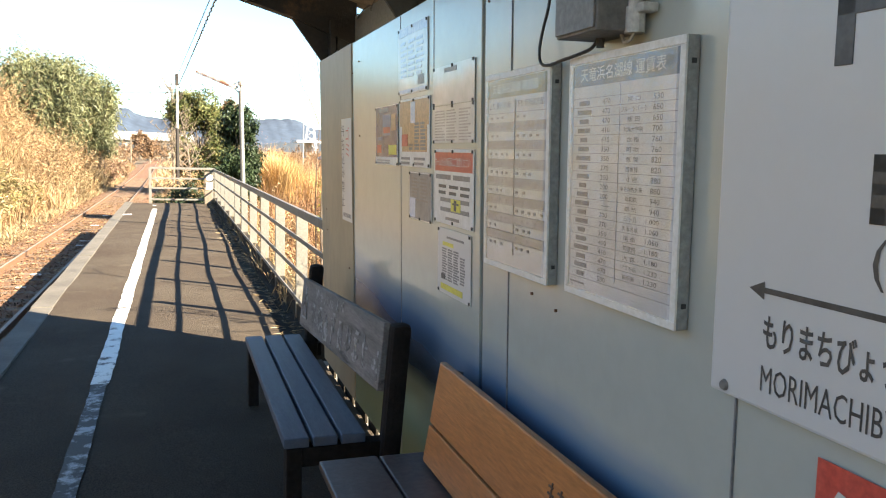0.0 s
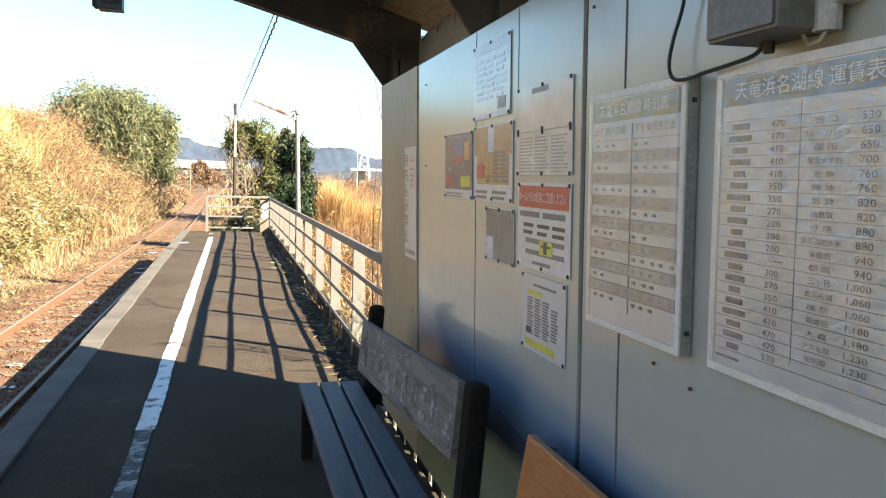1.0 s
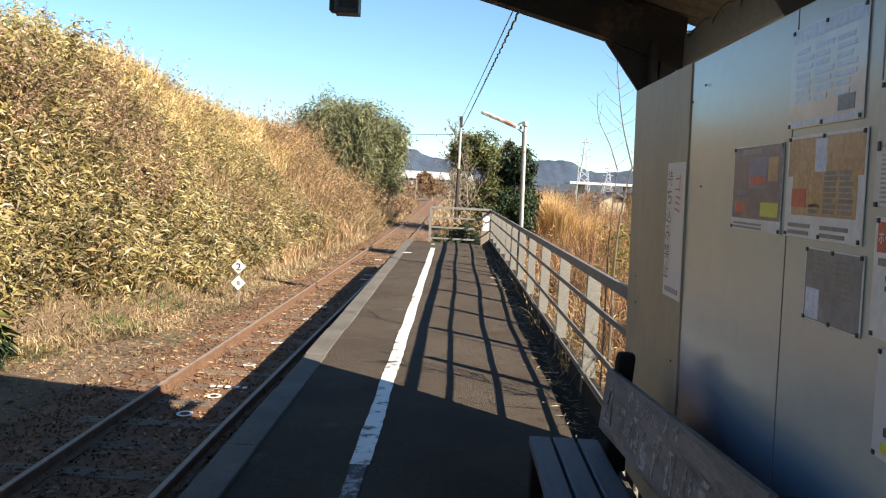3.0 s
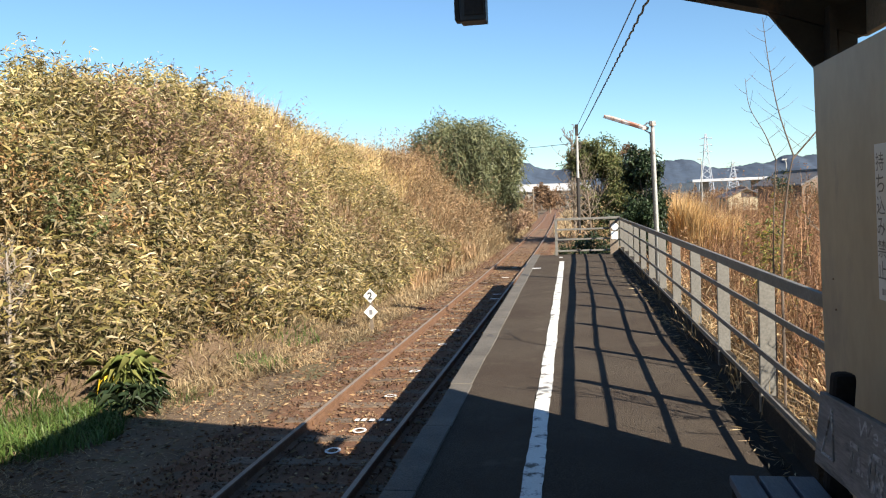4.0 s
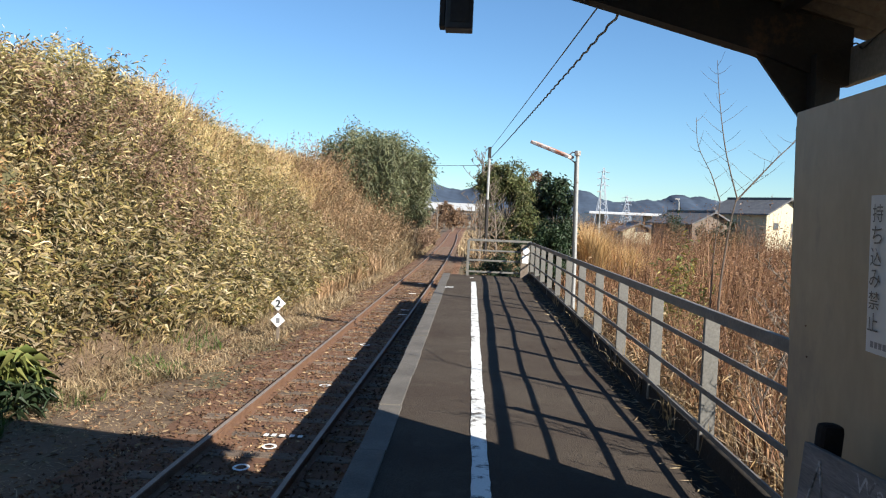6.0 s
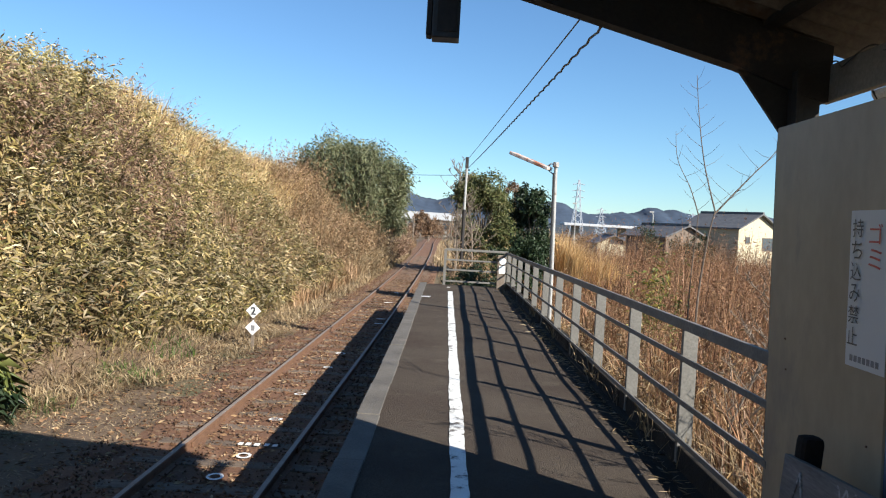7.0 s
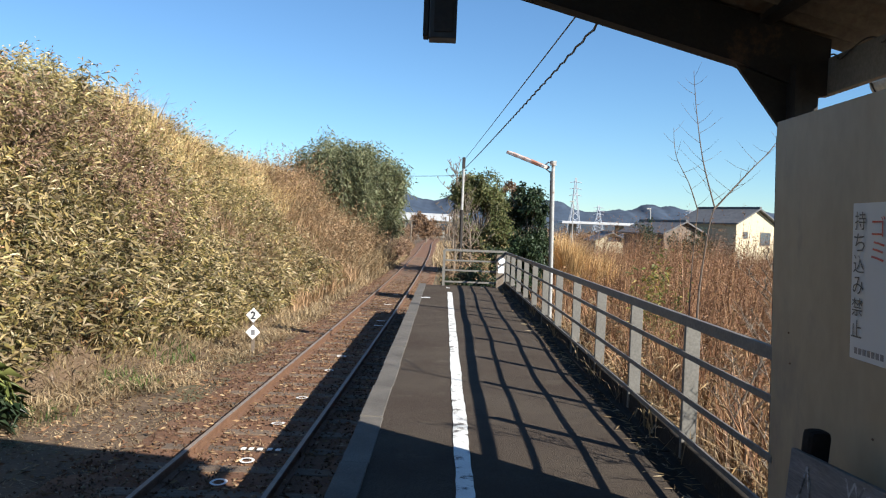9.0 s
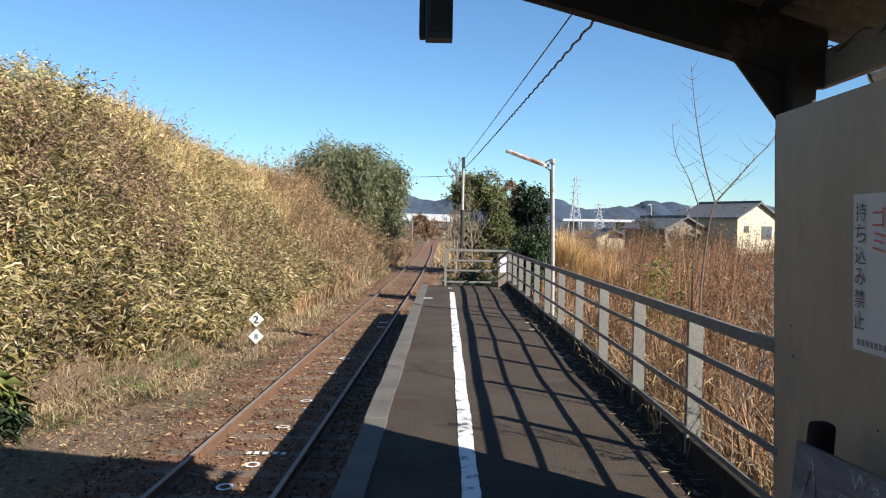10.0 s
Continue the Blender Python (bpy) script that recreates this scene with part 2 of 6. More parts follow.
M_TREE = leafy("green_leaf", [(0.07, 0.095, 0.03), (0.12, 0.14, 0.05), (0.20, 0.18, 0.08), (0.10, 0.115, 0.045)])
M_DARKLEAF = leafy("dark_leaf", [(0.018, 0.035, 0.016), (0.035, 0.055, 0.025), (0.055, 0.075, 0.04)], 0.4)
M_BAMBOOTREE = leafy("bamboo_leaf", [(0.125, 0.15, 0.082), (0.185, 0.20, 0.102), (0.29, 0.285, 0.155), (0.15, 0.17, 0.092)])
M_YELLOWLEAF = leafy("yellow_leaf", [(0.42, 0.33, 0.06), (0.17, 0.18, 0.05), (0.08, 0.11, 0.03), (0.22, 0.21, 0.06)])
M_LONGLEAF = leafy("long_leaf", [(0.09, 0.12, 0.03), (0.17, 0.19, 0.06), (0.26, 0.25, 0.08), (0.06, 0.085, 0.025)])
M_BRIGHTLEAF = leafy("bright_yellow_leaf", [(0.72, 0.50, 0.04), (0.62, 0.40, 0.03)])
M_BROWNTREE = leafy("brown_tree_leaf", [(0.17, 0.10, 0.06), (0.24, 0.15, 0.09), (0.20, 0.13, 0.08)])


def clear_film():
    """Crinkled clear film: clear, with a mirror-like gloss that follows Fresnel."""
    m = bpy.data.materials.new("crinkled_film")
    m.use_nodes = True
    nt = m.node_tree
    no = nt.nodes.new("ShaderNodeTexNoise")
    no.inputs["Scale"].default_value, no.inputs["Detail"].default_value, no.inputs["Distortion"].default_value = 34.0, 3.0, 1.4
    tc = nt.nodes.new("ShaderNodeTexCoord")
    nt.links.new(tc.outputs["Object"], no.inputs["Vector"])
    bp = nt.nodes.new("ShaderNodeBump")
    bp.inputs["Strength"].default_value, bp.inputs["Distance"].default_value = 0.55, 0.010
    nt.links.new(no.outputs["Fac"], bp.inputs["Height"])
    gl = nt.nodes.new("ShaderNodeBsdfGlossy")
    gl.inputs["Roughness"].default_value = 0.06
    nt.links.new(bp.outputs[0], gl.inputs["Normal"])
    fr = nt.nodes.new("ShaderNodeFresnel")
    fr.inputs["IOR"].default_value = 1.45
    mu = nt.nodes.new("ShaderNodeMath")
    mu.operation = "MULTIPLY"
    mu.inputs[1].default_value = 0.20
    nt.links.new(fr.outputs[0], mu.inputs[0])
    ms = nt.nodes.new("ShaderNodeMixShader")
    tr = nt.nodes.new("ShaderNodeBsdfTransparent")
    nt.links.new(mu.outputs[0], ms.inputs[0])
    nt.links.new(tr.outputs[0], ms.inputs[1])
    nt.links.new(gl.outputs[0], ms.inputs[2])
    nt.links.new(ms.outputs[0], nt.nodes["Material Output"].inputs["Surface"])
    return m


M_FILM = clear_film()

# ---- helpers for building ----


def box(bm, x0, x1, y0, y1, z0, z1, bevel=0.0):
    made = bmesh.ops.create_cube(bm, size=1.0)["verts"]
    for v in made:
        v.co = Vector(((x0 + x1) / 2 + v.co.x * (x1 - x0), (y0 + y1) / 2 + v.co.y * (y1 - y0), (z0 + z1) / 2 + v.co.z * (z1 - z0)))
    if bevel:
        es = list({e for v in made for e in v.link_edges})
        bmesh.ops.bevel(bm, geom=es, offset=bevel, segments=2, affect="EDGES", profile=0.6)
    return bm


def boxes(*dims, bevel=0.0):
    bm = bmesh.new()
    for d in dims:
        box(bm, *d, bevel=bevel)
    return bm


def tube(bm, points, radius, sides=8, taper=1.0):
    """A round bar along a line of points, closed at its ends."""
    pts = [Vector(p) for p in points]
    rings = []
    for i, p in enumerate(pts):
        d = (pts[min(i + 1, len(pts) - 1)] - pts[max(i - 1, 0)]).normalized()
        a = d.orthogonal().normalized() if abs(d.z) > 0.9 else d.cross(Vector((0, 0, 1))).normalized()
        b = d.cross(a)
        r = radius * (1 + (taper - 1) * i / max(1, len(pts) - 1))
        rings.append([bm.verts.new(p + r * (math.cos(2 * math.pi * k / sides) * a + math.sin(2 * math.pi * k / sides) * b)) for k in range(sides)])
    for q, r in zip(rings, rings[1:]):
        for k in range(sides):
            bm.faces.new((q[k], q[(k + 1) % sides], r[(k + 1) % sides], r[k]))
    bm.faces.new(rings[0][::-1])
    bm.faces.new(rings[-1])
    return bm


def mesh_of(name, bm, material):
    me = bpy.data.meshes.new(name)
    bmesh.ops.recalc_face_normals(bm, faces=bm.faces)
    bm.to_mesh(me)
    bm.free()
    me.materials.append(material)
    return me


def part(name, bm, material, parent, label=""):
    ob = new(name, mesh_of(name, bm, material))
    ob.parent = parent
    if label:
        ob["label"] = label
    return ob


def solid(name, bm, material, label, category="", kind="", group=""):
    return tagged(new(name, mesh_of(name, bm, material)), label, category, group, kind)


def thing(name, label, category, at=(0, 0, 0), group="", kind=""):
    ob = new(name)
    ob.location = at
    ob.empty_display_size = 0.1
    return tagged(ob, label, category, group, kind)


def raw_mesh(name, co, faces, material, label="", category="", kind="stuff", parent=None):
    me = bpy.data.meshes.new(name)
    co, faces = np.asarray(co, dtype=np.float32), np.asarray(faces, dtype=np.int32)
    n = faces.shape[1]
    me.vertices.add(len(co))
    me.vertices.foreach_set("co", co.ravel())
    me.loops.add(faces.size)
    me.loops.foreach_set("vertex_index", faces.ravel())
    me.polygons.add(len(faces))
    me.polygons.foreach_set("loop_start", np.arange(0, faces.size, n, dtype=np.int32))
    me.update(calc_edges=True)
    me.validate()
    me.materials.append(material)
    ob = new(name, me)
    ob.parent = parent
    return tagged(ob, label, category, "", kind)


rng = np.random.default_rng(7)


def leaf_geometry(pos, way, length, width, droop=0.25):
    """Folded, drooping leaves: two triangles each side of the rib."""
    n = len(pos)
    way = way / np.linalg.norm(way, axis=1, keepdims=True)
    side = np.cross(way, rng.normal(size=(n, 3)))
    side /= np.linalg.norm(side, axis=1, keepdims=True) + 1e-9
    L, W = length[:, None], width[:, None]
    up = np.cross(side, way)
    mid = pos + way * L * 0.45
    tip = pos + way * L - np.array([0, 0, 1]) * L * droop
    a = mid + side * W * 0.5 - up * W * 0.18
    b = mid - side * W * 0.5 - up * W * 0.18
    co = np.stack([pos, a, tip, b], axis=1).reshape(-1, 3)
    base = np.arange(n)[:, None] * 4
    f = np.concatenate([base + np.array([[0, 1, 2]]), base + np.array([[0, 2, 3]])], axis=0)
    return co, f


def blade_geometry(pos, height, width, lean, droop=0.5):
    """Grass blades that bend over: a tapering strip of two quads in three triangles."""
    n = len(pos)
    az = rng.uniform(0, 2 * np.pi, n)
    d = np.stack([np.cos(az), np.sin(az), np.zeros(n)], axis=1)
    s = np.stack([-np.sin(az + rng.normal(0, 0.8, n)), np.cos(az), np.zeros(n)], axis=1)
    H, W, B = height[:, None], width[:, None], (lean * height)[:, None]
    z = np.array([[0, 0, 1.0]])
    mid = pos + z * H * 0.6 + d * B * 0.4
    tip = pos + z * H * (1 - droop * 0.4 * rng.random((n, 1))) + d * B
    co = np.stack([pos - s * W * 0.5, pos + s * W * 0.5, mid - s * W * 0.42, mid + s * W * 0.42, tip], axis=1).reshape(-1, 3)
    base = np.arange(n)[:, None] * 5
    f = np.concatenate([base + np.array([[0, 1, 3]]), base + np.array([[0, 3, 2]]), base + np.array([[2, 3, 4]])], axis=0)
    return co, f


def merge(*parts):
    cos, fs, k = [], [], 0
    for co, f in parts:
        cos.append(co)
        fs.append(f + k)
        k += len(co)
    return np.concatenate(cos), np.concatenate(fs)


def smooth(v):
    v = np.clip(v, 0, 1)
    return v * v * (3 - 2 * v)


def wobble(x, y, s=1.0):
    return np.sin(x * 1.7 * s + 0.6 * np.sin(y * 1.1 * s)) * 0.5 + np.sin(y * 1.3 * s + 1.3 + 0.8 * np.sin(x * 0.9 * s)) * 0.5


def track_x(y):
    """The middle of the track, which bends gently."""
    d = np.asarray(y, dtype=float) - 7
    e = np.clip(d, 0, 90)
    return -1.80 + np.where(d < 0, 0.006 * d, 0.0165 * e - 0.00020 * e * e)


def foot_x(y):
    """Where the bank's foot lies."""
    y = np.asarray(y, dtype=float)
    return np.interp(y, [-10, 7, 9, 12, 20, 31, 46, 70], [-6.6, -6.4, -5.6, -4.15, -3.6, -3.25, -2.95, -2.9])


def ground_z(x, y):
    x, y = np.asarray(x, dtype=float), np.asarray(y, dtype=float)
    f = foot_x(y)
    d = f - x
    fade = smooth((96 - y) / 28) * smooth((y + 30) / 12) * smooth((x + 90) / 40)
    bank = (4.15 + np.interp(y, [0, 10, 12, 14, 18, 22, 26, 34], [-0.2, -0.25, 0.05, 0.35, 0.74, 0.52, 0.02, 0.03])) * smooth(d / np.maximum(1.5, f + 8.9)) * fade
    rough = 0.05 * wobble(x, y, 1.7) + 0.03 * wobble(y, x, 4.1)
    field = np.where(x > 2.2, -0.15 * smooth((x - 2.2) / 3), 0)
    return -0.97 + bank + np.where((d > 0.2) | (x > 2.3), rough, 0) + field


# ---- ground ----
gx = np.unique(np.concatenate([-np.geomspace(14, 3000, 22), np.arange(-14, 9, 0.4), np.geomspace(9, 3000, 22)]))
gy = np.unique(np.concatenate([-np.geomspace(12, 2500, 16), np.arange(-12, 75, 0.6), np.geomspace(75, 4200, 26)]))
GX, GY = np.meshgrid(gx, gy)
gco = np.stack([GX, GY, ground_z(GX, GY)], axis=-1).reshape(-1, 3)
ii, jj = np.meshgrid(np.arange(len(gx) - 1), np.arange(len(gy) - 1))
q = (jj * len(gx) + ii).ravel()
gf = np.stack([q, q + 1, q + 1 + len(gx), q + len(gx)], axis=1)
raw_mesh("ground", gco, gf, M_SOIL, "brown earth with a steep bank beside the single railway track", "ground", "structure")


def ballast_profile():
    ys = np.concatenate([np.arange(-14, 40, 0.25), np.arange(40, 150, 1.0)])
    us = np.array([-1.75, -1.55, -1.25, -0.9, -0.5, -0.2, 0.1, 0.4, 0.7, 1.0, 1.30, 1.36])
    U, Y = np.meshgrid(us, ys)
    C = track_x(Y)
    Z = -0.948 + 0.012 * wobble(U * 4, Y * 3) + 0.012 * np.sin(Y * 9.1 + U * 3) * 0.6
    Z = np.where((U < -1.5 + 0.12 * np.sin(Y * 2.3) + 0.1 * np.sin(Y * 5.9)) | (U > 1.31), -1.05, Z)
    co = np.stack([C + U, Y, Z], axis=-1).reshape(-1, 3)
    i, j = np.meshgrid(np.arange(len(us) - 1), np.arange(len(ys) - 1))
    k = (j * len(us) + i).ravel()
    raw_mesh("track_bed", co, np.stack([k, k + 1, k + 1 + len(us), k + len(us)], axis=1), M_BALLAST, "rust-brown ballast bed under the railway track", "track bed", "structure")


ballast_profile()

# loose stones of the ballast
n = 12000
sy = 4 + 34 * rng.random(n) ** 1.6
su = rng.uniform(-1.6, 1.3, n)
sr = rng.uniform(0.009, 0.021, n)
octa = np.array([[1, 0, 0], [-1, 0, 0], [0, 1, 0], [0, -1, 0], [0, 0, 1], [0, 0, -1]], dtype=float)
jit = octa[None] * rng.uniform(0.6, 1.25, (n, 6, 1)) + rng.normal(0, 0.15, (n, 6, 3))
sco = jit * sr[:, None, None] + np.stack([track_x(sy) + su, sy, np.full(n, -0.935)], axis=1)[:, None]
of = np.array([[0, 2, 4], [2, 1, 4], [1, 3, 4], [3, 0, 4], [2, 0, 5], [1, 2, 5], [3, 1, 5], [0, 3, 5]])
M_STONE = leafy("ballast_stone", [(0.06, 0.03, 0.018), (0.13, 0.068, 0.038), (0.19, 0.11, 0.064), (0.09, 0.05, 0.03), (0.27, 0.19, 0.12), (0.15, 0.08, 0.045)], 0.9, 0.0)
raw_mesh("ballast_stones", sco.reshape(-1, 3), (np.arange(n)[:, None, None] * 6 + of[None]).reshape(-1, 3), M_STONE, "loose rusty crushed stones between the rails", "gravel")

# ---- track ----
tie_mesh = mesh_of("railway_tie", boxes((-1.0, 1.0, -0.1, 0.1, -0.14, 0.0), bevel=0.012), M_TIE)
for i in range(96):
    y = -5 + 0.68 * i
    t = tagged(new("railway_tie", tie_mesh), "weathered dark wooden railway tie sunk in ballast", "railway tie", "ties under the rails")
    t.matrix_world = pose(float(track_x(y)) + 0.03 * math.sin(i * 2.3), y + 0.03 * math.sin(i * 5.1), -0.938 + 0.004 * math.sin(i * 3.7), 0, 0, 0.6 * math.sin(i * 1.9))

RAIL = [(-0.061, -0.122), (0.061, -0.122), (0.061, -0.112), (0.010, -0.098), (0.009, -0.036), (0.031, -0.028), (0.031, -0.006), (0.026, 0.0), (-0.026, 0.0), (-0.031, -0.006), (-0.031, -0.028), (-0.009, -0.036), (-0.010, -0.098), (-0.061, -0.112)]
for side in (-0.55, 0.55):
    rail = thing("rail", "rust-brown steel rail with a worn bright running surface", "rail", (0, 0, 0), "rails of the track")
    ys = list(np.arange(-14, 70, 1.0)) + list(np.arange(70, 150, 4.0))
    bm = bmesh.new()
    rings = [[bm.verts.new((float(track_x(y)) + side + px, y, -0.822 + pz)) for px, pz in RAIL] for y in ys]
    for r0, r1 in zip(rings, rings[1:]):
        for k in range(len(RAIL)):
            bm.faces.new((r0[k], r0[(k + 1) % len(RAIL)], r1[(k + 1) % len(RAIL)], r1[k]))
    part("rail_web", bm, M_RUST, rail)
    bm = bmesh.new()
    r = [[bm.verts.new((float(track_x(y)) + side + px, y, -0.8205)) for px in (-0.02, 0.024)] for y in ys]
    for r0, r1 in zip(r, r[1:]):
        bm.faces.new((r0[0], r0[1], r1[1], r1[0]))
    part("running_surface", bm, M_RAILTOP, rail, "shiny worn steel running surface")
    for jy in (8.6, 18.6, 28.6):
        for s in (-1, 1):
            xx = float(track_x(jy)) + side + s * 0.02
            part("fishplate", boxes((xx - 0.011, xx + 0.011, jy - 0.28, jy + 0.28, -0.915, -0.86), bevel=0.004), M_RUST, rail)

# white paint rings and dashes on the ties
ring_bm = bmesh.new()
for k in range(20):
    a0, a1 = 2 * math.pi * k / 20, 2 * math.pi * (k + 1) / 20
    ring_bm.faces.new([ring_bm.verts.new((r * math.cos(a), r * 1.2 * math.sin(a), 0.0)) for r, a in ((0.048, a0), (0.078, a0), (0.078, a1), (0.048, a1))])
ring_mesh = mesh_of("paint_ring", ring_bm, M_WHITE)
for x, y in ((-1.72, 8.16), (-1.81, 7.48), (-1.72, 9.64), (-1.69, 11.05), (-1.62, 13.1), (-1.6, 14.5)):
    o = tagged(new("paint_ring", ring_mesh), "white painted ring on a railway tie", "track marking", "paint rings on the ties")
    o.matrix_world = pose(x, y, -0.918, 4 * math.sin(y * 5), 3 * math.cos(y * 3), y * 70)
mark = thing("tie_number_mark", "white painted scribbled number on a railway tie", "track marking", (-1.68, 8.56, -0.918))
for k, (u, w) in enumerate(((-0.2, 0.05), (-0.12, 0.05), (-0.03, 0.06), (0.08, 0.05), (0.17, 0.05))):
    part("stroke", boxes((u, u + w, -0.045, 0.03 + 0.01 * (k % 2), 0, 0.004)), M_WHITE, mark)
for x, y in ((-1.3, 19.0), (-1.32, 19.9), (-1.45, 24.0), (-1.4, 27.5)):
    o = solid("paint_spot", boxes((-0.11, 0.11, -0.05, 0.05, 0, 0.006), bevel=0.002), M_WHITE, "white paint spot on the track ballast", "track marking", group="paint spots on the ballast")
    o.location = (x, y, -0.925)

# ---- platform ----
PL, PR, PEND = -0.41, 2.05, 20.9
body = tagged(new("platform", mesh_of("platform", boxes((PL + 0.02, PR, -16, PEND, -1.3, -0.05)), M_CONC)), "low concrete station platform with a tarmac top", "platform", "", "structure")
ax = np.arange(PL + 0.18, 1.68, 0.1)
ay = np.concatenate([np.arange(-16, -2, 0.5), np.arange(-2, PEND + 0.01, 0.15)])
AX, AY = np.meshgrid(ax, ay)
AZ = 0.017 * wobble(AX * 1.3, AY * 0.8) + 0.005 * wobble(AY * 2.1, AX * 2.7) - 0.008
ii, jj = np.meshgrid(np.arange(len(ax) - 1), np.arange(len(ay) - 1))
q = (jj * len(ax) + ii).ravel()
raw_mesh("pavement", np.stack([AX, AY, AZ], axis=-1).reshape(-1, 3), np.stack([q, q + 1, q + 1 + len(ax), q + len(ax)], axis=1), M_ASPHALT, "dark grey-brown worn tarmac platform surface", "pavement", "structure")


def asphalt_z(x, y):
    return float(0.017 * wobble(x * 1.3, y * 0.8) + 0.005 * wobble(y * 2.1, x * 2.7) - 0.008)


def ribbon(x0, x1, y0, y1, dz, step=0.1):
    ys = np.arange(y0, y1 + 1e-6, step)
    bm = bmesh.new()
    rows = [[bm.verts.new((x, y, asphalt_z(x, y) + dz)) for x in (x0 + 0.004 * math.sin(y * 4) + 0.003 * math.sin(y * 17.0 + 2.0 * math.sin(y * 5.3)), (x0 + x1) / 2, x1 + 0.004 * math.sin(y * 3.1) + 0.003 * math.sin(y * 21.0 + 2.0 * math.sin(y * 4.1)))] for y in ys]
    for r0, r1 in zip(rows, rows[1:]):
        for k in range(2):
            bm.faces.new((r0[k], r0[k + 1], r1[k + 1], r1[k]))
    return bm


solid("platform_line", ribbon(0.335, 0.445, 3.9, 18.4, 0.006), M_LINE, "worn white painted warning line along the platform", "platform marking", "structure")
solid("platform_line_worn", ribbon(0.34, 0.435, -6, 3.9, 0.006), M_LINE_WORN, "mostly worn away white line on the platform", "platform marking", "structure")
solid("line_patch", ribbon(0.31, 0.40, 19.6, 19.8, 0.006, 0.1), M_WHITE, "white paint patch at the end of the platform line", "platform marking", "structure")
solid("stop_mark", ribbon(-0.34, -0.05, 16.78, 16.96, 0.012, 0.06), M_WHITE, "white painted stop bar at the platform edge", "platform marking", "structure")
kerb = thing("platform_edge", "grey concrete edge stones along the track side of the platform", "kerb", (0, 0, 0), "", "structure")
edge_mesh = mesh_of("kerb_stone", boxes((PL, PL + 0.185, 0.004, 1.196, -0.22, 0.004), bevel=0.008), M_KERB)
for i in range(31):
    o = new("kerb_stone", edge_mesh)
    o.parent = kerb
    o.location = (0.004 * math.sin(i * 2.7), PEND - 1.2 * (i + 1), 0.003 * math.sin(i * 4.1))
back = thing("fence_kerb", "raised concrete kerb below the platform fence", "kerb", (0, 0, 0), "", "structure")
kerb_mesh = mesh_of("kerb_stone", boxes((1.80, 2.02, 0.004, 1.496, -0.2, 0.01), (1.872, 1.96, 0.004, 1.496, 0.0, 0.16), bevel=0.012), M_SHADEDIRT)
for i in range(11):
    o = new("kerb_stone", kerb_mesh)
    o.parent = back
    o.location = (0.006 * math.sin(i * 3.1), PEND - 0.1 - 1.5 * (i + 1), 0.006 * math.sin(i * 2.2))
# dark bed where the kerb's shadow falls, shade put into its colour
solid("platform_gutter", boxes((1.60, 1.798, 4.2, PEND, -0.12, -0.046)), M_SHADEDIRT, "narrow dirty gutter at the fence kerb with shade in its dark colour", "gutter", "structure")
solid("pavement_back", boxes((1.672, 1.86, -16, 4.196, -0.12, -0.006), bevel=0.004), M_ASPHALT, "dark worn tarmac strip along the shelter wall", "pavement", "structure")

# ---- fence ----
fence = thing("fence", "grey painted steel pipe fence with four rails along the platform", "fence", (1.872, 4.05, 0.02))
fence.rotation_euler = (radians(-0.31), 0, 0)
F0, F1 = 0.02, 16.5
for z, h, w in ((0.972, 0.034, 0.015), (0.744, 0.019, 0.007), (0.457, 0.019, 0.007), (0.205, 0.017, 0.007)):
    part("rail", boxes((-w - 0.02, w - 0.02, F0, F1, z - h, z + h), bevel=0.003), M_STEEL, fence, "grey steel top rail" if h > 0.03 else "")
post_mesh = mesh_of("post", boxes((-0.012, 0.088, -0.022, 0.022, 0.03, 0.952), bevel=0.004), M_STEEL)
for i in range(12):
    o = new("post", post_mesh)
    o.parent = fence
    o.location = (0.002, 1.5 * i - 0.02, 0)
end = thing("end_fence", "grey steel railing across the end of the platform", "fence", (0.23, 20.55, 0.0))
for z, h in ((0.93, 0.03), (0.66, 0.022), (0.40, 0.022), (0.10, 0.022)):
    part("rail", boxes((0, 1.64, -0.025, 0.025, z - h, z + h), bevel=0.006), M_STEEL, end)
for x in (0.0, 1.58):
    part("post", boxes((x - 0.035, x + 0.035, -0.02, 0.04, -0.05, 0.93), bevel=0.005), M_STEEL, end)
post = thing("notice_post", "dark brown wooden post with white notice plates", "post", (1.70, 20.42, 0.0))
part("plank", boxes((-0.10, 0.10, -0.04, 0.04, -0.03, 0.86), bevel=0.01), M_BARK, post)
bm = bmesh.new()
bmesh.ops.create_cone(bm, cap_ends=True, segments=20, radius1=0.09, radius2=0.09, depth=0.012, matrix=pose(0.03, -0.048, 0.70, 90))
part("round_plate", bm, M_WHITE, post, "round white plate")
part("paper_plate", boxes((-0.06, 0.10, -0.052, -0.041, 0.38, 0.58)), M_WHITE, post, "white rectangular plate")

# ---- platform lamp ----
lamp = thing("platform_lamp", "slim steel lamp post with a rusty fluorescent tube reflector", "street lamp", (2.08, 13.5, -0.95))
part("pole", tube(bmesh.new(), [(0, 0, 0), (-0.02, 0, 1.8), (-0.06, 0, 3.62)], 0.031, 10), M_TARP, lamp)
part("cap", tube(bmesh.new(), [(-0.06, 0, 3.60), (-0.06, 0, 3.68)], 0.055, 10), M_TARP, lamp)
part("bracket", tube(bmesh.new(), [(-0.06, 0, 3.62), (-0.14, 0.02, 3.66), (-0.2, 0.06, 3.60)], 0.014, 6), M_TARP, lamp)
part("bracket", tube(bmesh.new(), [(-0.06, 0, 3.45), (-0.22, 0.08, 3.58)], 0.012, 6), M_TARP, lamp)
bm = boxes((-0.40, 0.40, -0.10, 0.10, -0.028, 0.028), bevel=0.012)
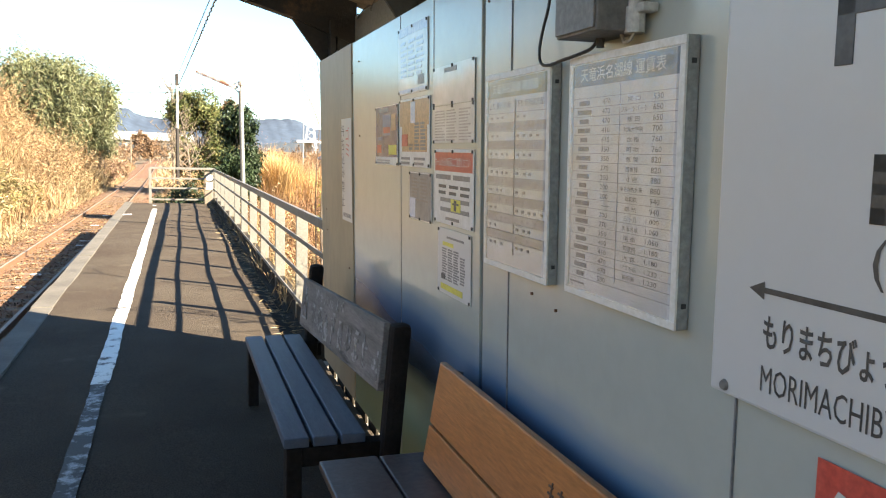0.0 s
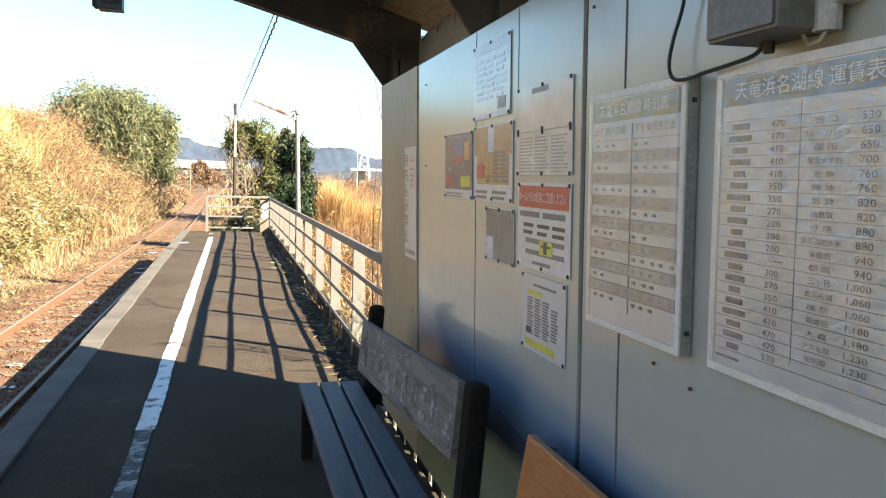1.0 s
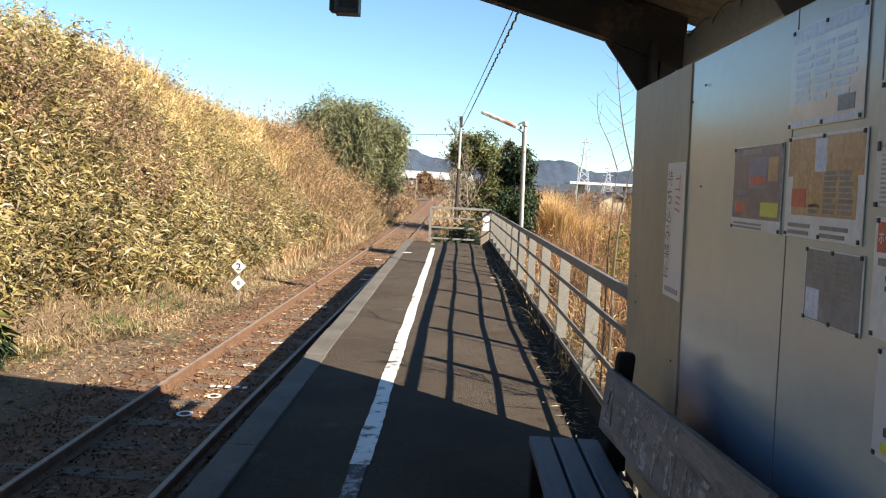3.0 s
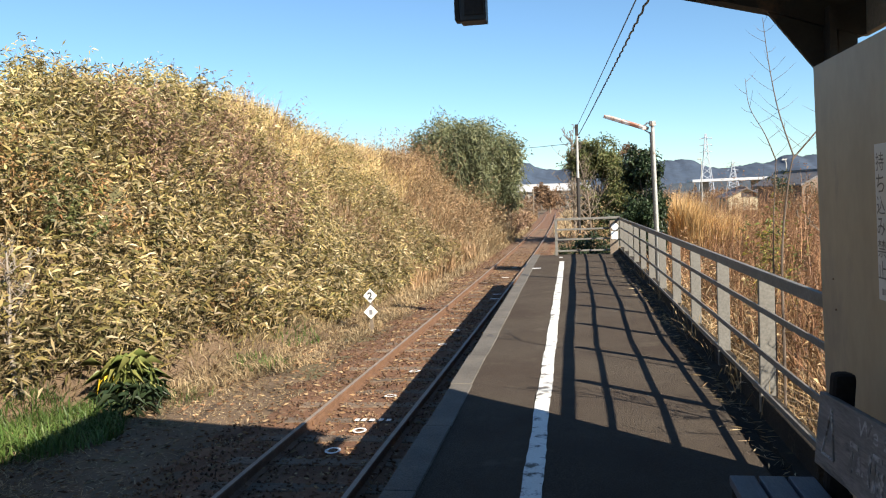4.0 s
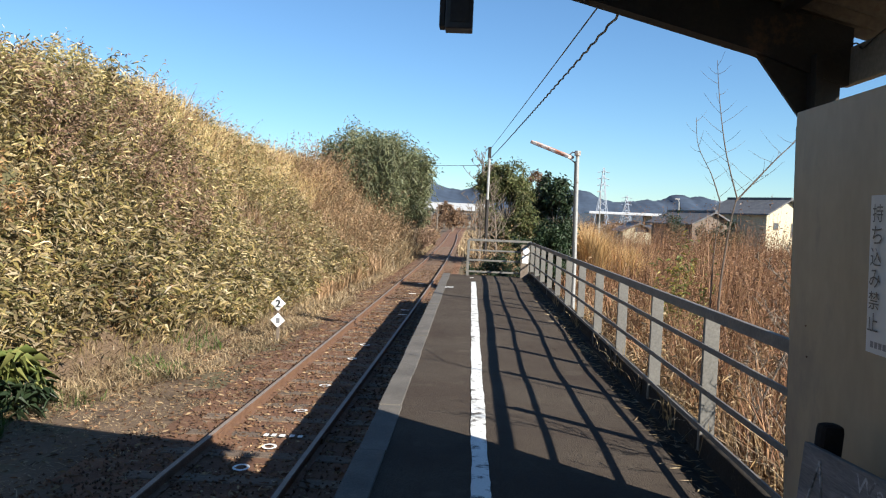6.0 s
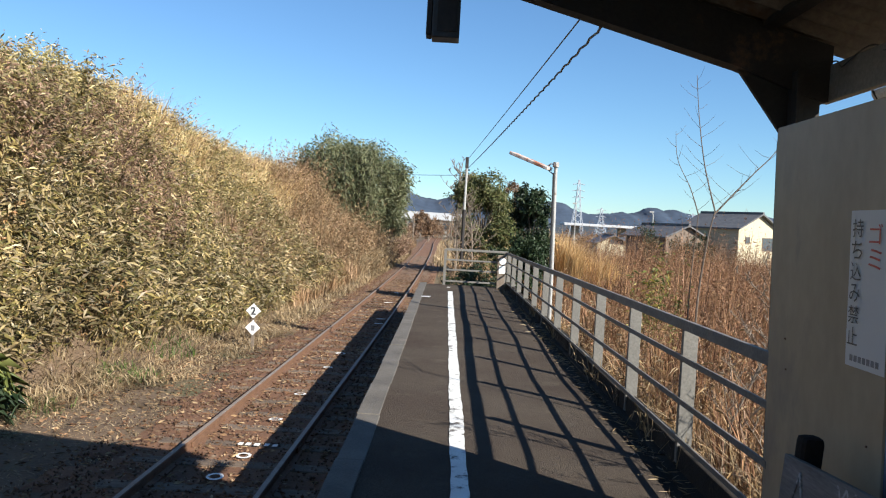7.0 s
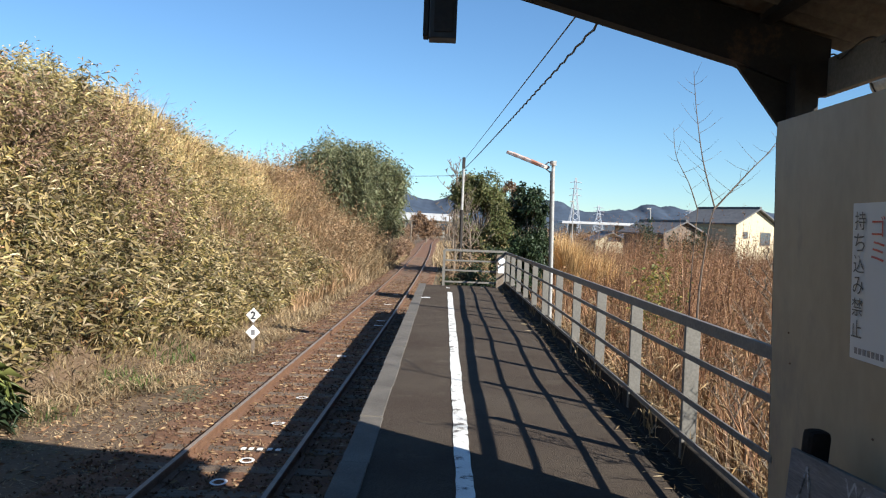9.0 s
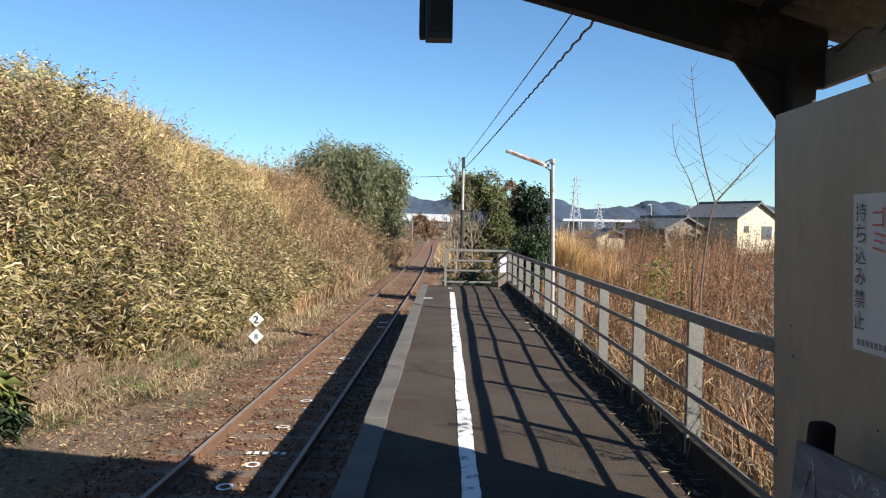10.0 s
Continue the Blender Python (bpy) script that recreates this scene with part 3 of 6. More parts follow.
for v in bm.verts:
    v.co.z -= 1.6 * v.co.y ** 2
bmesh.ops.transform(bm, verts=bm.verts, matrix=pose(-0.47, 0.22, 3.715, 0, 20, -34))
part("reflector", bm, M_RUSTPLATE, lamp, "rust-red painted lamp reflector")
part("lamp_tube", tube(bmesh.new(), [Vector((-0.47, 0.22, 3.68)) + (pose(0, 0, 0, 0, 20, -34) @ Vector((u, 0, 0))) for u in (-0.36, 0.36)], 0.018, 8), M_WHITE, lamp, "white fluorescent tube")
part("conduit", tube(bmesh.new(), [(-0.045, -0.03, 0.4), (-0.06, -0.03, 1.9), (-0.095, -0.03, 3.5)], 0.018, 6), M_BLACK, lamp)

# ---- kilometre post ----
km = thing("kilometre_post", "two white diamond number plates on a short post", "distance marker", (-3.30, 14.7, -1.0))
part("stake", boxes((-0.03, 0.03, 0.012, 0.05, 0, 0.86), bevel=0.006), M_BARK, km, "dark wooden stake")
for z in (0.75, 0.43):
    bm = boxes((-0.099, 0.099, -0.012, 0.012, -0.099, 0.099), bevel=0.005)
    bmesh.ops.transform(bm, verts=bm.verts, matrix=pose(0, 0, z, 0, 45, 0))
    part("plate", bm, M_WHITE, km, "white diamond plate")


def lettering(body, width, height, m, material, parent, align="LEFT", spacing=1.0, lines=1.0, name="lettering", depth=0.0006, bold=0.0):
    """Letters as a mesh, fitted to a width and cap height (0: natural), laid at the pose m under parent."""
    cu = bpy.data.curves.new(name, "FONT")
    cu.body, cu.size, cu.align_x, cu.space_character, cu.space_line = body, 1.0, align, spacing, lines
    cu.resolution_u = 2
    cu.offset = bold
    tmp = bpy.data.objects.new(name, cu)
    scene.collection.objects.link(tmp)
    dg = bpy.context.evaluated_depsgraph_get()
    me = bpy.data.meshes.new_from_object(tmp.evaluated_get(dg))
    bpy.data.objects.remove(tmp)
    co = np.array([v.co for v in me.vertices])
    lo, hi = co.min(axis=0), co.max(axis=0)
    sy = height / (hi[1] - lo[1])
    sx = width / (hi[0] - lo[0]) if width else sy
    for v in me.vertices:
        v.co = m @ Vector(((v.co.x - lo[0]) * sx, (v.co.y - lo[1]) * sy, 0))
    me.materials.clear()
    me.materials.append(material)
    ob = new(name, me)
    ob.parent = parent
    return ob


lettering("2", 0.10, 0.15, Matrix.Translation((-0.05, -0.0135, 0.675)) @ pose(0, 0, 0, 90), M_INK, km, name="numeral", bold=0.03)
part("worn_numeral", boxes((-0.03, 0.04, -0.0145, -0.0125, 0.38, 0.48)), M_GREYINK, km, "worn dark figure")

# ---- shelter ----
WX = 1.83
TURN = Matrix(((0, 0, -1, 0), (-1, 0, 0, 0), (0, 1, 0, 0), (0, 0, 0, 1)))


def banded_sheet():
    """Pale sheet with a blue band that fades upwards, dark at its lower side, and a pale green foot."""
    m = surf("blue_band_sheet", (0.43, 0.455, 0.405), (0.40, 0.43, 0.385), 0.8, 0.2, bump=0.02, fine=14, speckle=0.06, world_space=True, gloss=0.95)
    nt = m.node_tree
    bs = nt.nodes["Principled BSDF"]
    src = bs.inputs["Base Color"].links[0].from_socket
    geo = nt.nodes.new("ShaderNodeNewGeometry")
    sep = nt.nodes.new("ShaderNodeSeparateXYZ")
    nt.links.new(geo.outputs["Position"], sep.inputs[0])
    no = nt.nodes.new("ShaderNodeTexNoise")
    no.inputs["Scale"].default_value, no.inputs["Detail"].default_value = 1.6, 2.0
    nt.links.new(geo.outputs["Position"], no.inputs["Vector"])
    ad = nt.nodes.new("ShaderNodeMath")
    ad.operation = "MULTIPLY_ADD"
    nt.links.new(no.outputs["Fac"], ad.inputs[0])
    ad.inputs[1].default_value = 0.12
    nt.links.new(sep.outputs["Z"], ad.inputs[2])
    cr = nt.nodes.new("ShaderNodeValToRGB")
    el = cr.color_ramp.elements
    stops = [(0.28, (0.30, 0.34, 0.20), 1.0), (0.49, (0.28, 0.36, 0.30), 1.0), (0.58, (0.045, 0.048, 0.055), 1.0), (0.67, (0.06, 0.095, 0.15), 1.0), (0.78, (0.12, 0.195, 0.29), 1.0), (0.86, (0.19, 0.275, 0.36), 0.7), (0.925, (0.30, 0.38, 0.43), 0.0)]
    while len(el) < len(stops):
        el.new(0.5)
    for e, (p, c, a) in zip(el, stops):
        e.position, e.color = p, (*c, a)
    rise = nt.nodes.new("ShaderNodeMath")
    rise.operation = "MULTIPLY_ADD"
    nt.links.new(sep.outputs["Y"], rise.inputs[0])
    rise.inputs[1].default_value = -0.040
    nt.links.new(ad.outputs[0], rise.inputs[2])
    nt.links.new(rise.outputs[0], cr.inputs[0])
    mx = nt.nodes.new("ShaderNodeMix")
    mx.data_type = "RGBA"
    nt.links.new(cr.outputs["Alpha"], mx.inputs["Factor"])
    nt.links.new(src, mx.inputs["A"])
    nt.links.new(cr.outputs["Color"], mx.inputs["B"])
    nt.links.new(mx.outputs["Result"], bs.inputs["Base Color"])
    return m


M_BANDED = banded_sheet()
M_ENDSHEET = surf("end_sheet", (0.42, 0.33, 0.215), (0.34, 0.265, 0.17), 1.4, 0.48, gloss=0.3, bump=0.03, fine=16, speckle=0.12, spots=(0.27, 0.22, 0.16), spot_scale=1.2, spot_at=0.62, world_space=True, stretch=(1, 1, 0.5))
wall = thing("wall_east", "pale sheet metal shelter wall with a blue band low down", "wall", (0, 0, 0), "", "structure")
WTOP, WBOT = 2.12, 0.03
# panels beyond y -4 are unseen, added to cut the skylight
for y0, y1, x, mat in ((3.10, 4.10, 1.824, M_ENDSHEET), (2.101, 3.095, 1.83, M_BANDED), (1.128, 2.097, 1.83, M_BANDED), (0.887, 1.108, 1.834, M_BANDED), (-0.16, 0.884, 1.832, M_BANDED), (-1.32, -0.164, 1.832, M_BANDED), (-2.4, -1.324, 1.832, M_BANDED), (-4.0, -2.404, 1.832, M_BANDED), (-6.4, -4.004, 1.832, M_BANDED), (-8.6, -6.404, 1.832, M_BANDED), (-10.8, -8.604, 1.832, M_BANDED)):
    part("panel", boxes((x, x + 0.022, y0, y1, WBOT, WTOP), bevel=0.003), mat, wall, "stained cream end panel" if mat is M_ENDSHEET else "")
# added boards with gaps, so sun under the wall falls in dapples
for k in range(34):
    y0 = -6.0 + 0.298 * k
    part("skirt_board", boxes((1.845, 1.858, y0 + 0.02 * math.sin(k * 3.1), y0 + 0.235 + 0.03 * math.sin(k * 1.7), -0.06, WBOT + 0.004)), M_SHADEDIRT, wall, "added dirty board that breaks up the sun under the wall")
part("joint_strip", boxes((1.842, 1.86, 1.104, 1.132, WBOT, WTOP)), M_BLACK, wall, "dark open joint between panels")
for y in (0.8855, 2.099, -0.162):
    part("seam", boxes((1.8285, 1.836, y - 0.0018, y + 0.0018, WBOT, WTOP)), M_GREYINK, wall, "dark seam between sheets")
part("seam", boxes((1.8285, 1.835, 1.6245, 1.6295, 1.85, WTOP)), M_GREYINK, wall, "dark seam between sheets")
part("edge_trim", boxes((1.838, 1.90, 4.102, 4.14, WBOT, WTOP - 0.02), bevel=0.003), M_ENDSHEET, wall)
part("edge_trim", boxes((1.846, 1.872, 4.142, 4.165, WBOT, WTOP - 0.06), bevel=0.003), M_DARKSTEEL, wall)
# hidden strip added to stop sun between the wall end and the post
part("end_flashing", boxes((1.902, 1.934, 4.09, 4.20, 0.0, 2.40)), M_DARKSTEEL, wall, "added dark steel strip that blocks sun at the wall end")
for y in (3.0, 1.0, -1.0, -3.0, -5.0, -7.0, -9.0):
    part("stud", boxes((1.858, 1.91, y - 0.03, y + 0.03, 0.0, 2.12)), M_DARKSTEEL, wall)
for z in (0.35, 1.2, 2.05):
    part("girt", boxes((1.856, 1.90, -10.8, 4.10, z - 0.02, z + 0.02)), M_DARKSTEEL, wall)
for y, z in ((3.92, 1.12), (3.9, 0.98), (3.06, 1.95), (3.2, 0.82), (2.9, 2.0), (2.9, 1.6), (1.05, 2.0), (0.70, 1.12), (0.5, 1.92), (0.55, 1.10)):
    part("screw", boxes((1.819, 1.826, y - 0.004, y + 0.004, z - 0.004, z + 0.004), bevel=0.0015), M_RUST, wall)


def roof_z(x):
    return 2.70 + (1.62 - x) * 0.27


# corrugated sheets, one thin mesh with the ridges running down the slope
# the roof's unseen run beyond y -4.4 is added to darken the shelter
ys = np.arange(-11.0, 4.32, 0.02)
xs = np.array([0.04, 0.8, 1.5, 2.38])
YS, XS = np.meshgrid(ys, xs, indexing="ij")
ZS = 2.70 + (1.62 - XS) * 0.27 + 0.034 * np.sin(YS * 2 * np.pi / 0.16)
lower = np.stack([XS, YS, ZS], axis=-1).reshape(-1, 3)
upper = lower + np.array([0, 0, 0.006])
ii, jj = np.meshgrid(np.arange(3), np.arange(len(ys) - 1))
q = (jj * 4 + ii).ravel()
rf = np.stack([q, q + 1, q + 5, q + 4], axis=1)
raw_mesh("ceiling", np.concatenate([lower, upper]), np.concatenate([rf, rf[:, ::-1] + len(lower)]), M_ROOF, "stained corrugated sheet roof of the platform shelter", "roof", "structure")

SL = math.degrees(math.atan(0.27))
# frames beyond y -3.6 are unseen, added under the skylight-blocking roof
for y in (4.2, 2.25, 0.3, -1.65, -3.6, -5.55, -7.5, -9.45):
    fr = thing("roof_frame", "dark steel roof frame with a gusset over the shelter wall", "roof frame", (1.98, y, 0.0), "frames of the shelter")
    bm = bmesh.new()
    prof = [(0.06, 2.26), (-0.36, 2.413), (-1.93, 2.413 + 1.57 * 0.27), (-1.93, 2.413 + 1.57 * 0.27 + 0.25), (-0.36, 2.663), (0.09, 2.54), (0.09, 2.27)]
    for s in (-0.05, 0.05):
        bm.faces.new([bm.verts.new((px, s, pz)) for px, pz in prof])
    bmesh.ops.bridge_loops(bm, edges=bm.edges[:])
    part("rafter", bm, M_DARKSTEEL, fr)
    bm = bmesh.new()
    prof = [(-0.36, 2.415), (-0.09, 2.06), (0.02, 2.06), (0.02, 2.40)]
    for s in (-0.012, 0.012):
        bm.faces.new([bm.verts.new((px, s, pz)) for px, pz in prof])
    bmesh.ops.bridge_loops(bm, edges=bm.edges[:])
    part("gusset", bm, M_DARKSTEEL, fr)
    part("post", boxes((-0.045, 0.045, -0.044, 0.044, -0.05, 2.3), bevel=0.006), M_DARKSTEEL, fr)
for x in (0.10, 0.60, 1.1, 1.75):
    o = solid("purlin", boxes((-0.03, 0.03, -10.9, 4.28, -0.045, 0.0), bevel=0.004), M_DARKSTEEL, "dark steel purlin under the corrugated roof", "purlin", group="purlins of the shelter")
    o.matrix_world = pose(x, 0, roof_z(x) - 0.018, 0, SL, 0)
solid("eaves_beam", boxes((2.06, 2.10, -10.9, 4.24, 2.27, 2.45), bevel=0.006), M_GREYBOX, "weathered pale eaves beam along the outer side of the roof", "beam", group="purlins of the shelter")
gut = thing("eaves_gutter", "weathered white plastic gutter under the eaves", "gutter", (2.40, 0.0, 2.36))
bm = bmesh.new()
arc = [(0.065 * math.cos(a), 0.065 * math.sin(a)) for a in np.linspace(math.pi, 2 * math.pi, 9)] + [(0.058 * math.cos(a), 0.058 * math.sin(a)) for a in np.linspace(2 * math.pi, math.pi, 9)]
r0, r1 = [[bm.verts.new((px, y, pz)) for px, pz in arc] for y in (-11.0, 4.28)]
for k in range(len(arc)):
    bm.faces.new((r0[k], r0[(k + 1) % len(arc)], r1[(k + 1) % len(arc)], r1[k]))
bm.faces.new(r0)
bm.faces.new(r1)
part("trough", bm, M_PVC, gut)
for y in np.arange(-4.0, 4.4, 0.75):
    part("bracket", tube(bmesh.new(), [(-0.1, y, 0.10), (-0.075, y, 0.0), (-0.03, y, -0.072), (0.04, y, -0.068), (0.075, y, 0.01)], 0.006, 5), M_BLACK, gut)
part("downpipe", tube(bmesh.new(), [(-0.02, 3.55, -0.04), (-0.05, 3.5, -0.2), (-0.32, 3.4, -0.26)], 0.045, 10), M_PVC, gut)
# rough wiring looped along the eaves beam
wire_bm = bmesh.new()
pts = [(2.06 + 0.02 * math.sin(i * 0.5), 4.25 - 0.03 * i, 2.44 + 0.03 * math.sin(i * 0.55)) for i in range(60)]
tube(wire_bm, pts, 0.004, 5)
solid("roof_cable", wire_bm, M_BLACK, "black cable looped along the eaves beam", "cable")

# hanging lamp box at the eave
hang = thing("hanging_box", "black metal box hanging from the shelter eave", "loudspeaker", (0.148, 4.31, 2.50))
part("case", boxes((-0.055, 0.085, -0.06, 0.06, 0.0, 0.50), bevel=0.006), M_BLACK, hang)
part("front_cover", boxes((-0.085, -0.057, -0.045, 0.05, 0.012, 0.50), bevel=0.005), M_DARKSTEEL, hang)
part("lip", boxes((-0.03, 0.07, -0.066, -0.061, 0.03, 0.48), bevel=0.002), M_DARKSTEEL, hang)
part("bracket", boxes((-0.03, 0.03, -0.09, -0.06, 0.28, 0.46), bevel=0.003), M_DARKSTEEL, hang, "steel bracket bolted to the rafter")


# ---- things on the wall ----
def notice(name, label, yl, yr, zt, zb, material, x=WX - 0.003, thick=0.002, category="poster", piece="sheet"):
    """A sheet flat on the wall; yields the thing and a maker of printed rectangles in fractions of it."""
    ob = thing(name, label, category, (x, (yl + yr) / 2, zb))
    w, h = yl - yr, zt - zb
    inset = 0.004 if piece == "paper" else 0.0
    part(piece, boxes((-thick, -thick + 0.004 if inset else 0, -w / 2 + inset, w / 2 - inset, inset, h - inset)), material, ob)

    count = [0]

    def rect(u0, u1, v0, v1, mat, nm="printed_block", lift=0.0006, label=""):
        count[0] += 1
        lift = lift + 0.00002 * count[0]
        return part(nm, boxes((-thick - lift, -thick + 0.0002, w / 2 - u1 * w, w / 2 - u0 * w, v0 * h, v1 * h)), mat, ob, label)

    def write(body, u0, v0, wd, ht, mat, nm="lettering", lift=0.0045, **kw):
        return lettering(body, wd * w, ht * h, Matrix.Translation((-thick - lift, w / 2 - u0 * w, v0 * h)) @ TURN, mat, ob, name=nm, **kw)

    def pins(us=(0.03, 0.5, 0.97), vs=(0.03, 0.97)):
        for u in us:
            for v in vs:
                part("pin", boxes((-thick - 0.004, -thick, w / 2 - u * w - 0.006, w / 2 - u * w + 0.006, v * h - 0.006, v * h + 0.006), bevel=0.002), M_BLACK, ob, "black pin")

    return ob, rect, write, pins


def bars(rect, u0, u1, v0, v1, rows, mat, seed=0, cols=1, fill=0.55):
    r = random.Random(seed)
    cw = (u1 - u0) / cols
    for c in range(cols):
        for k in range(rows):
            vv = v1 - (k + 1) * (v1 - v0) / rows
            rect(u0 + c * cw + 0.01, u0 + c * cw + cw * r.uniform(0.65, 0.95), vv, vv + fill * (v1 - v0) / rows, mat, "text_bar")


# litter notice
ob, rect, write, pins = notice("litter_notice", "white sticker with black and red Japanese lettering against litter", 3.375, 3.102, 1.705, 1.1, M_SIGN, x=1.822, category="sign")
for k, ch in enumerate("持ち込み禁止"):
    write(ch, 0.08 - 0.006 * k, 0.83 - 0.138 * k, 0.28, 0.115, M_INK)
for k, ch in enumerate("ゴミ"):
    write(ch, 0.52, 0.79 - 0.155 * k, 0.32, 0.125, M_RED, "red_lettering")
for k in range(7):
    rect(0.12 + 0.11 * k, 0.20 + 0.11 * k, 0.035, 0.075, M_GREYINK, "text_bar")

ob, rect, write, pins = notice("blue_poster", "pale blue laminated poster with faded print", 2.12, 1.695, 2.055, 1.768, M_GLOSSPAPER)
rect(0.02, 0.98, 0.86, 0.99, M_PALEBLUE)
rect(0.02, 0.98, 0.02, 0.07, M_PALEBLUE)
bars(rect, 0.08, 0.92, 0.25, 0.82, 7, M_PALEBLUE, 1, 3)
rect(0.70, 0.90, 0.10, 0.24, M_GREYINK)
pins()

ob, rect, write, pins = notice("dark_poster", "dark colourful event poster with red and yellow patches", 2.545, 2.136, 1.735, 1.454, M_PAPER)
rect(0.01, 0.99, 0.14, 0.99, M_NAVY)
rect(0.35, 0.70, 0.50, 0.86, M_BLUEINK)
rect(0.20, 0.60, 0.90, 0.96, M_GREYINK, lift=0.001)
rect(0.38, 0.68, 0.54, 0.64, M_RED, lift=0.001)
rect(0.08, 0.28, 0.20, 0.34, M_RED, lift=0.001)
rect(0.62, 0.95, 0.18, 0.34, M_YELLOW, lift=0.001)
rect(0.74, 0.92, 0.58, 0.85, M_ORINK, lift=0.001)
rect(0.10, 0.32, 0.42, 0.48, M_BLUEINK, lift=0.001)
bars(rect, 0.04, 0.7, 0.02, 0.11, 2, M_GREYINK, 2)
pins((0.02, 0.98))

ob, rect, write, pins = notice("orange_poster", "orange and white poster with a ruled table", 2.105, 1.663, 1.746, 1.456, M_PAPER)
rect(0.02, 0.98, 0.60, 0.97, M_ORINK)
rect(0.40, 0.55, 0.64, 0.95, M_PALEBLUE, lift=0.001)
rect(0.10, 0.92, 0.22, 0.70, M_ORINK, lift=0.0009)
bars(rect, 0.14, 0.90, 0.25, 0.66, 8, M_GREYINK, 3, 4, 0.7)
rect(0.10, 0.30, 0.30, 0.48, M_RED, lift=0.0015)
bars(rect, 0.05, 0.95, 0.03, 0.17, 2, M_GREYINK, 4, 2)
pins()

ob, rect, write, pins = notice("glossy_sheet", "glossy laminated sheet faded almost blank", 1.623, 1.177, 1.841, 1.697, M_GLOSSPAPER)
rect(0.3, 0.6, 0.82, 0.94, M_GREYINK)
pins()
ob, rect, write, pins = notice("glossy_sheet", "glossy laminated sheet with faint faded columns", 1.623, 1.174, 1.694, 1.556, M_GLOSSPAPER)
bars(rect, 0.05, 0.95, 0.06, 0.92, 11, M_ROWGREY, 5, 3, 0.45)
pins()

ob, rect, write, pins = notice("safety_poster", "white safety poster with a red heading and yellow figure mark", 1.604, 1.175, 1.532, 1.25, M_PAPER)
rect(0.03, 0.97, 0.71, 0.96, M_RED, "red_heading")
write("ホームからの転落にご注意ください", 0.06, 0.775, 0.88, 0.12, M_WHITE, "heading_lettering")
bars(rect, 0.04, 0.96, 0.60, 0.68, 1, M_GREYINK, 6, 2, 0.8)
bars(rect, 0.12, 0.96, 0.40, 0.57, 2, M_INK, 7, 3, 0.5)
rect(0.18, 0.90, 0.30, 0.355, M_GREYINK)
rect(0.18, 0.90, 0.17, 0.225, M_GREYINK)
rect(0.46, 0.70, 0.19, 0.35, M_YELLOW, "yellow_patch", lift=0.001)
rect(0.54, 0.60, 0.20, 0.34, M_INK, lift=0.0016)
rect(0.50, 0.66, 0.275, 0.30, M_INK, lift=0.0016)
rect(0.32, 0.66, 0.06, 0.10, M_GREYINK)
pins()

ob, rect, write, pins = notice("small_dark_poster", "small dark blue-grey leaflet", 1.951, 1.642, 1.434, 1.234, M_PAPER)
rect(0.02, 0.98, 0.02, 0.98, M_SLATE)
bars(rect, 0.1, 0.9, 0.4, 0.92, 7, M_GREYINK, 8, 2)
rect(0.05, 0.30, 0.04, 0.45, M_PALEBLUE, lift=0.001)
pins()

ob, rect, write, pins = notice("white_list", "white sheet with lists and a yellow stripe", 1.557, 1.199, 1.232, 0.98, M_SIGN)
rect(0.10, 0.78, 0.06, 0.15, M_YELLOW)
rect(0.16, 0.50, 0.74, 0.80, M_YELLOW)
bars(rect, 0.14, 0.68, 0.22, 0.72, 13, M_GREYINK, 9, 3, 0.6)
bars(rect, 0.70, 0.86, 0.25, 0.66, 10, M_GREYINK, 10, 1, 0.6)
rect(0.13, 0.24, 0.22, 0.30, M_INK, lift=0.001)
rect(0.3, 0.8, 0.86, 0.89, M_GREYINK)
pins((0.03, 0.97))


# framed tables
def frame_case(ob, w, h, depth, rim=0.018):
    film = part("film", boxes((-depth - 0.0122, -depth - 0.0118, -w / 2 + rim, w / 2 - rim, rim, h - rim)), M_FILM, ob, "crinkled clear film")
    film.visible_shadow = False
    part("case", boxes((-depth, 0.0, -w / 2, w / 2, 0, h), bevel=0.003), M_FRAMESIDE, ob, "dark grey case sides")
    for a in ((-w / 2, w / 2, 0, rim), (-w / 2, w / 2, h - rim, h), (-w / 2, -w / 2 + rim, rim, h - rim), (w / 2 - rim, w / 2, rim, h - rim)):
        part("frame_bar", boxes((-depth - 0.006, -depth, *a), bevel=0.002), M_FRAME, ob, "off-white frame")
    for y in (-w / 2 + 0.0, w / 2):
        for z in (0.05, h - 0.05):
            part("screw", boxes((-depth / 2 - 0.005, -depth / 2 + 0.005, y - 0.003, y + 0.003, z - 0.005, z + 0.005)), M_BLACK, ob)


DEPTH = 0.027
ob, rect, write, pins = notice("timetable", "framed train timetable with grey rows under crinkled film", 1.01, 0.561, 1.762, 1.168, M_GLOSSPAPER, x=WX, thick=DEPTH + 0.002, category="timetable", piece="paper")
frame_case(ob, 0.449, 0.594, DEPTH)
rect(0.04, 0.955, 0.875, 0.965, M_OLIVE, "heading_band", label="olive heading band")
write("天竜浜名湖線 時刻表", 0.13, 0.895, 0.72, 0.05, M_PAPER)
write("上り 掛川方面", 0.08, 0.82, 0.36, 0.034, M_INK)
write("下り 新所原方面", 0.54, 0.82, 0.38, 0.034, M_INK)
tr = random.Random(4)
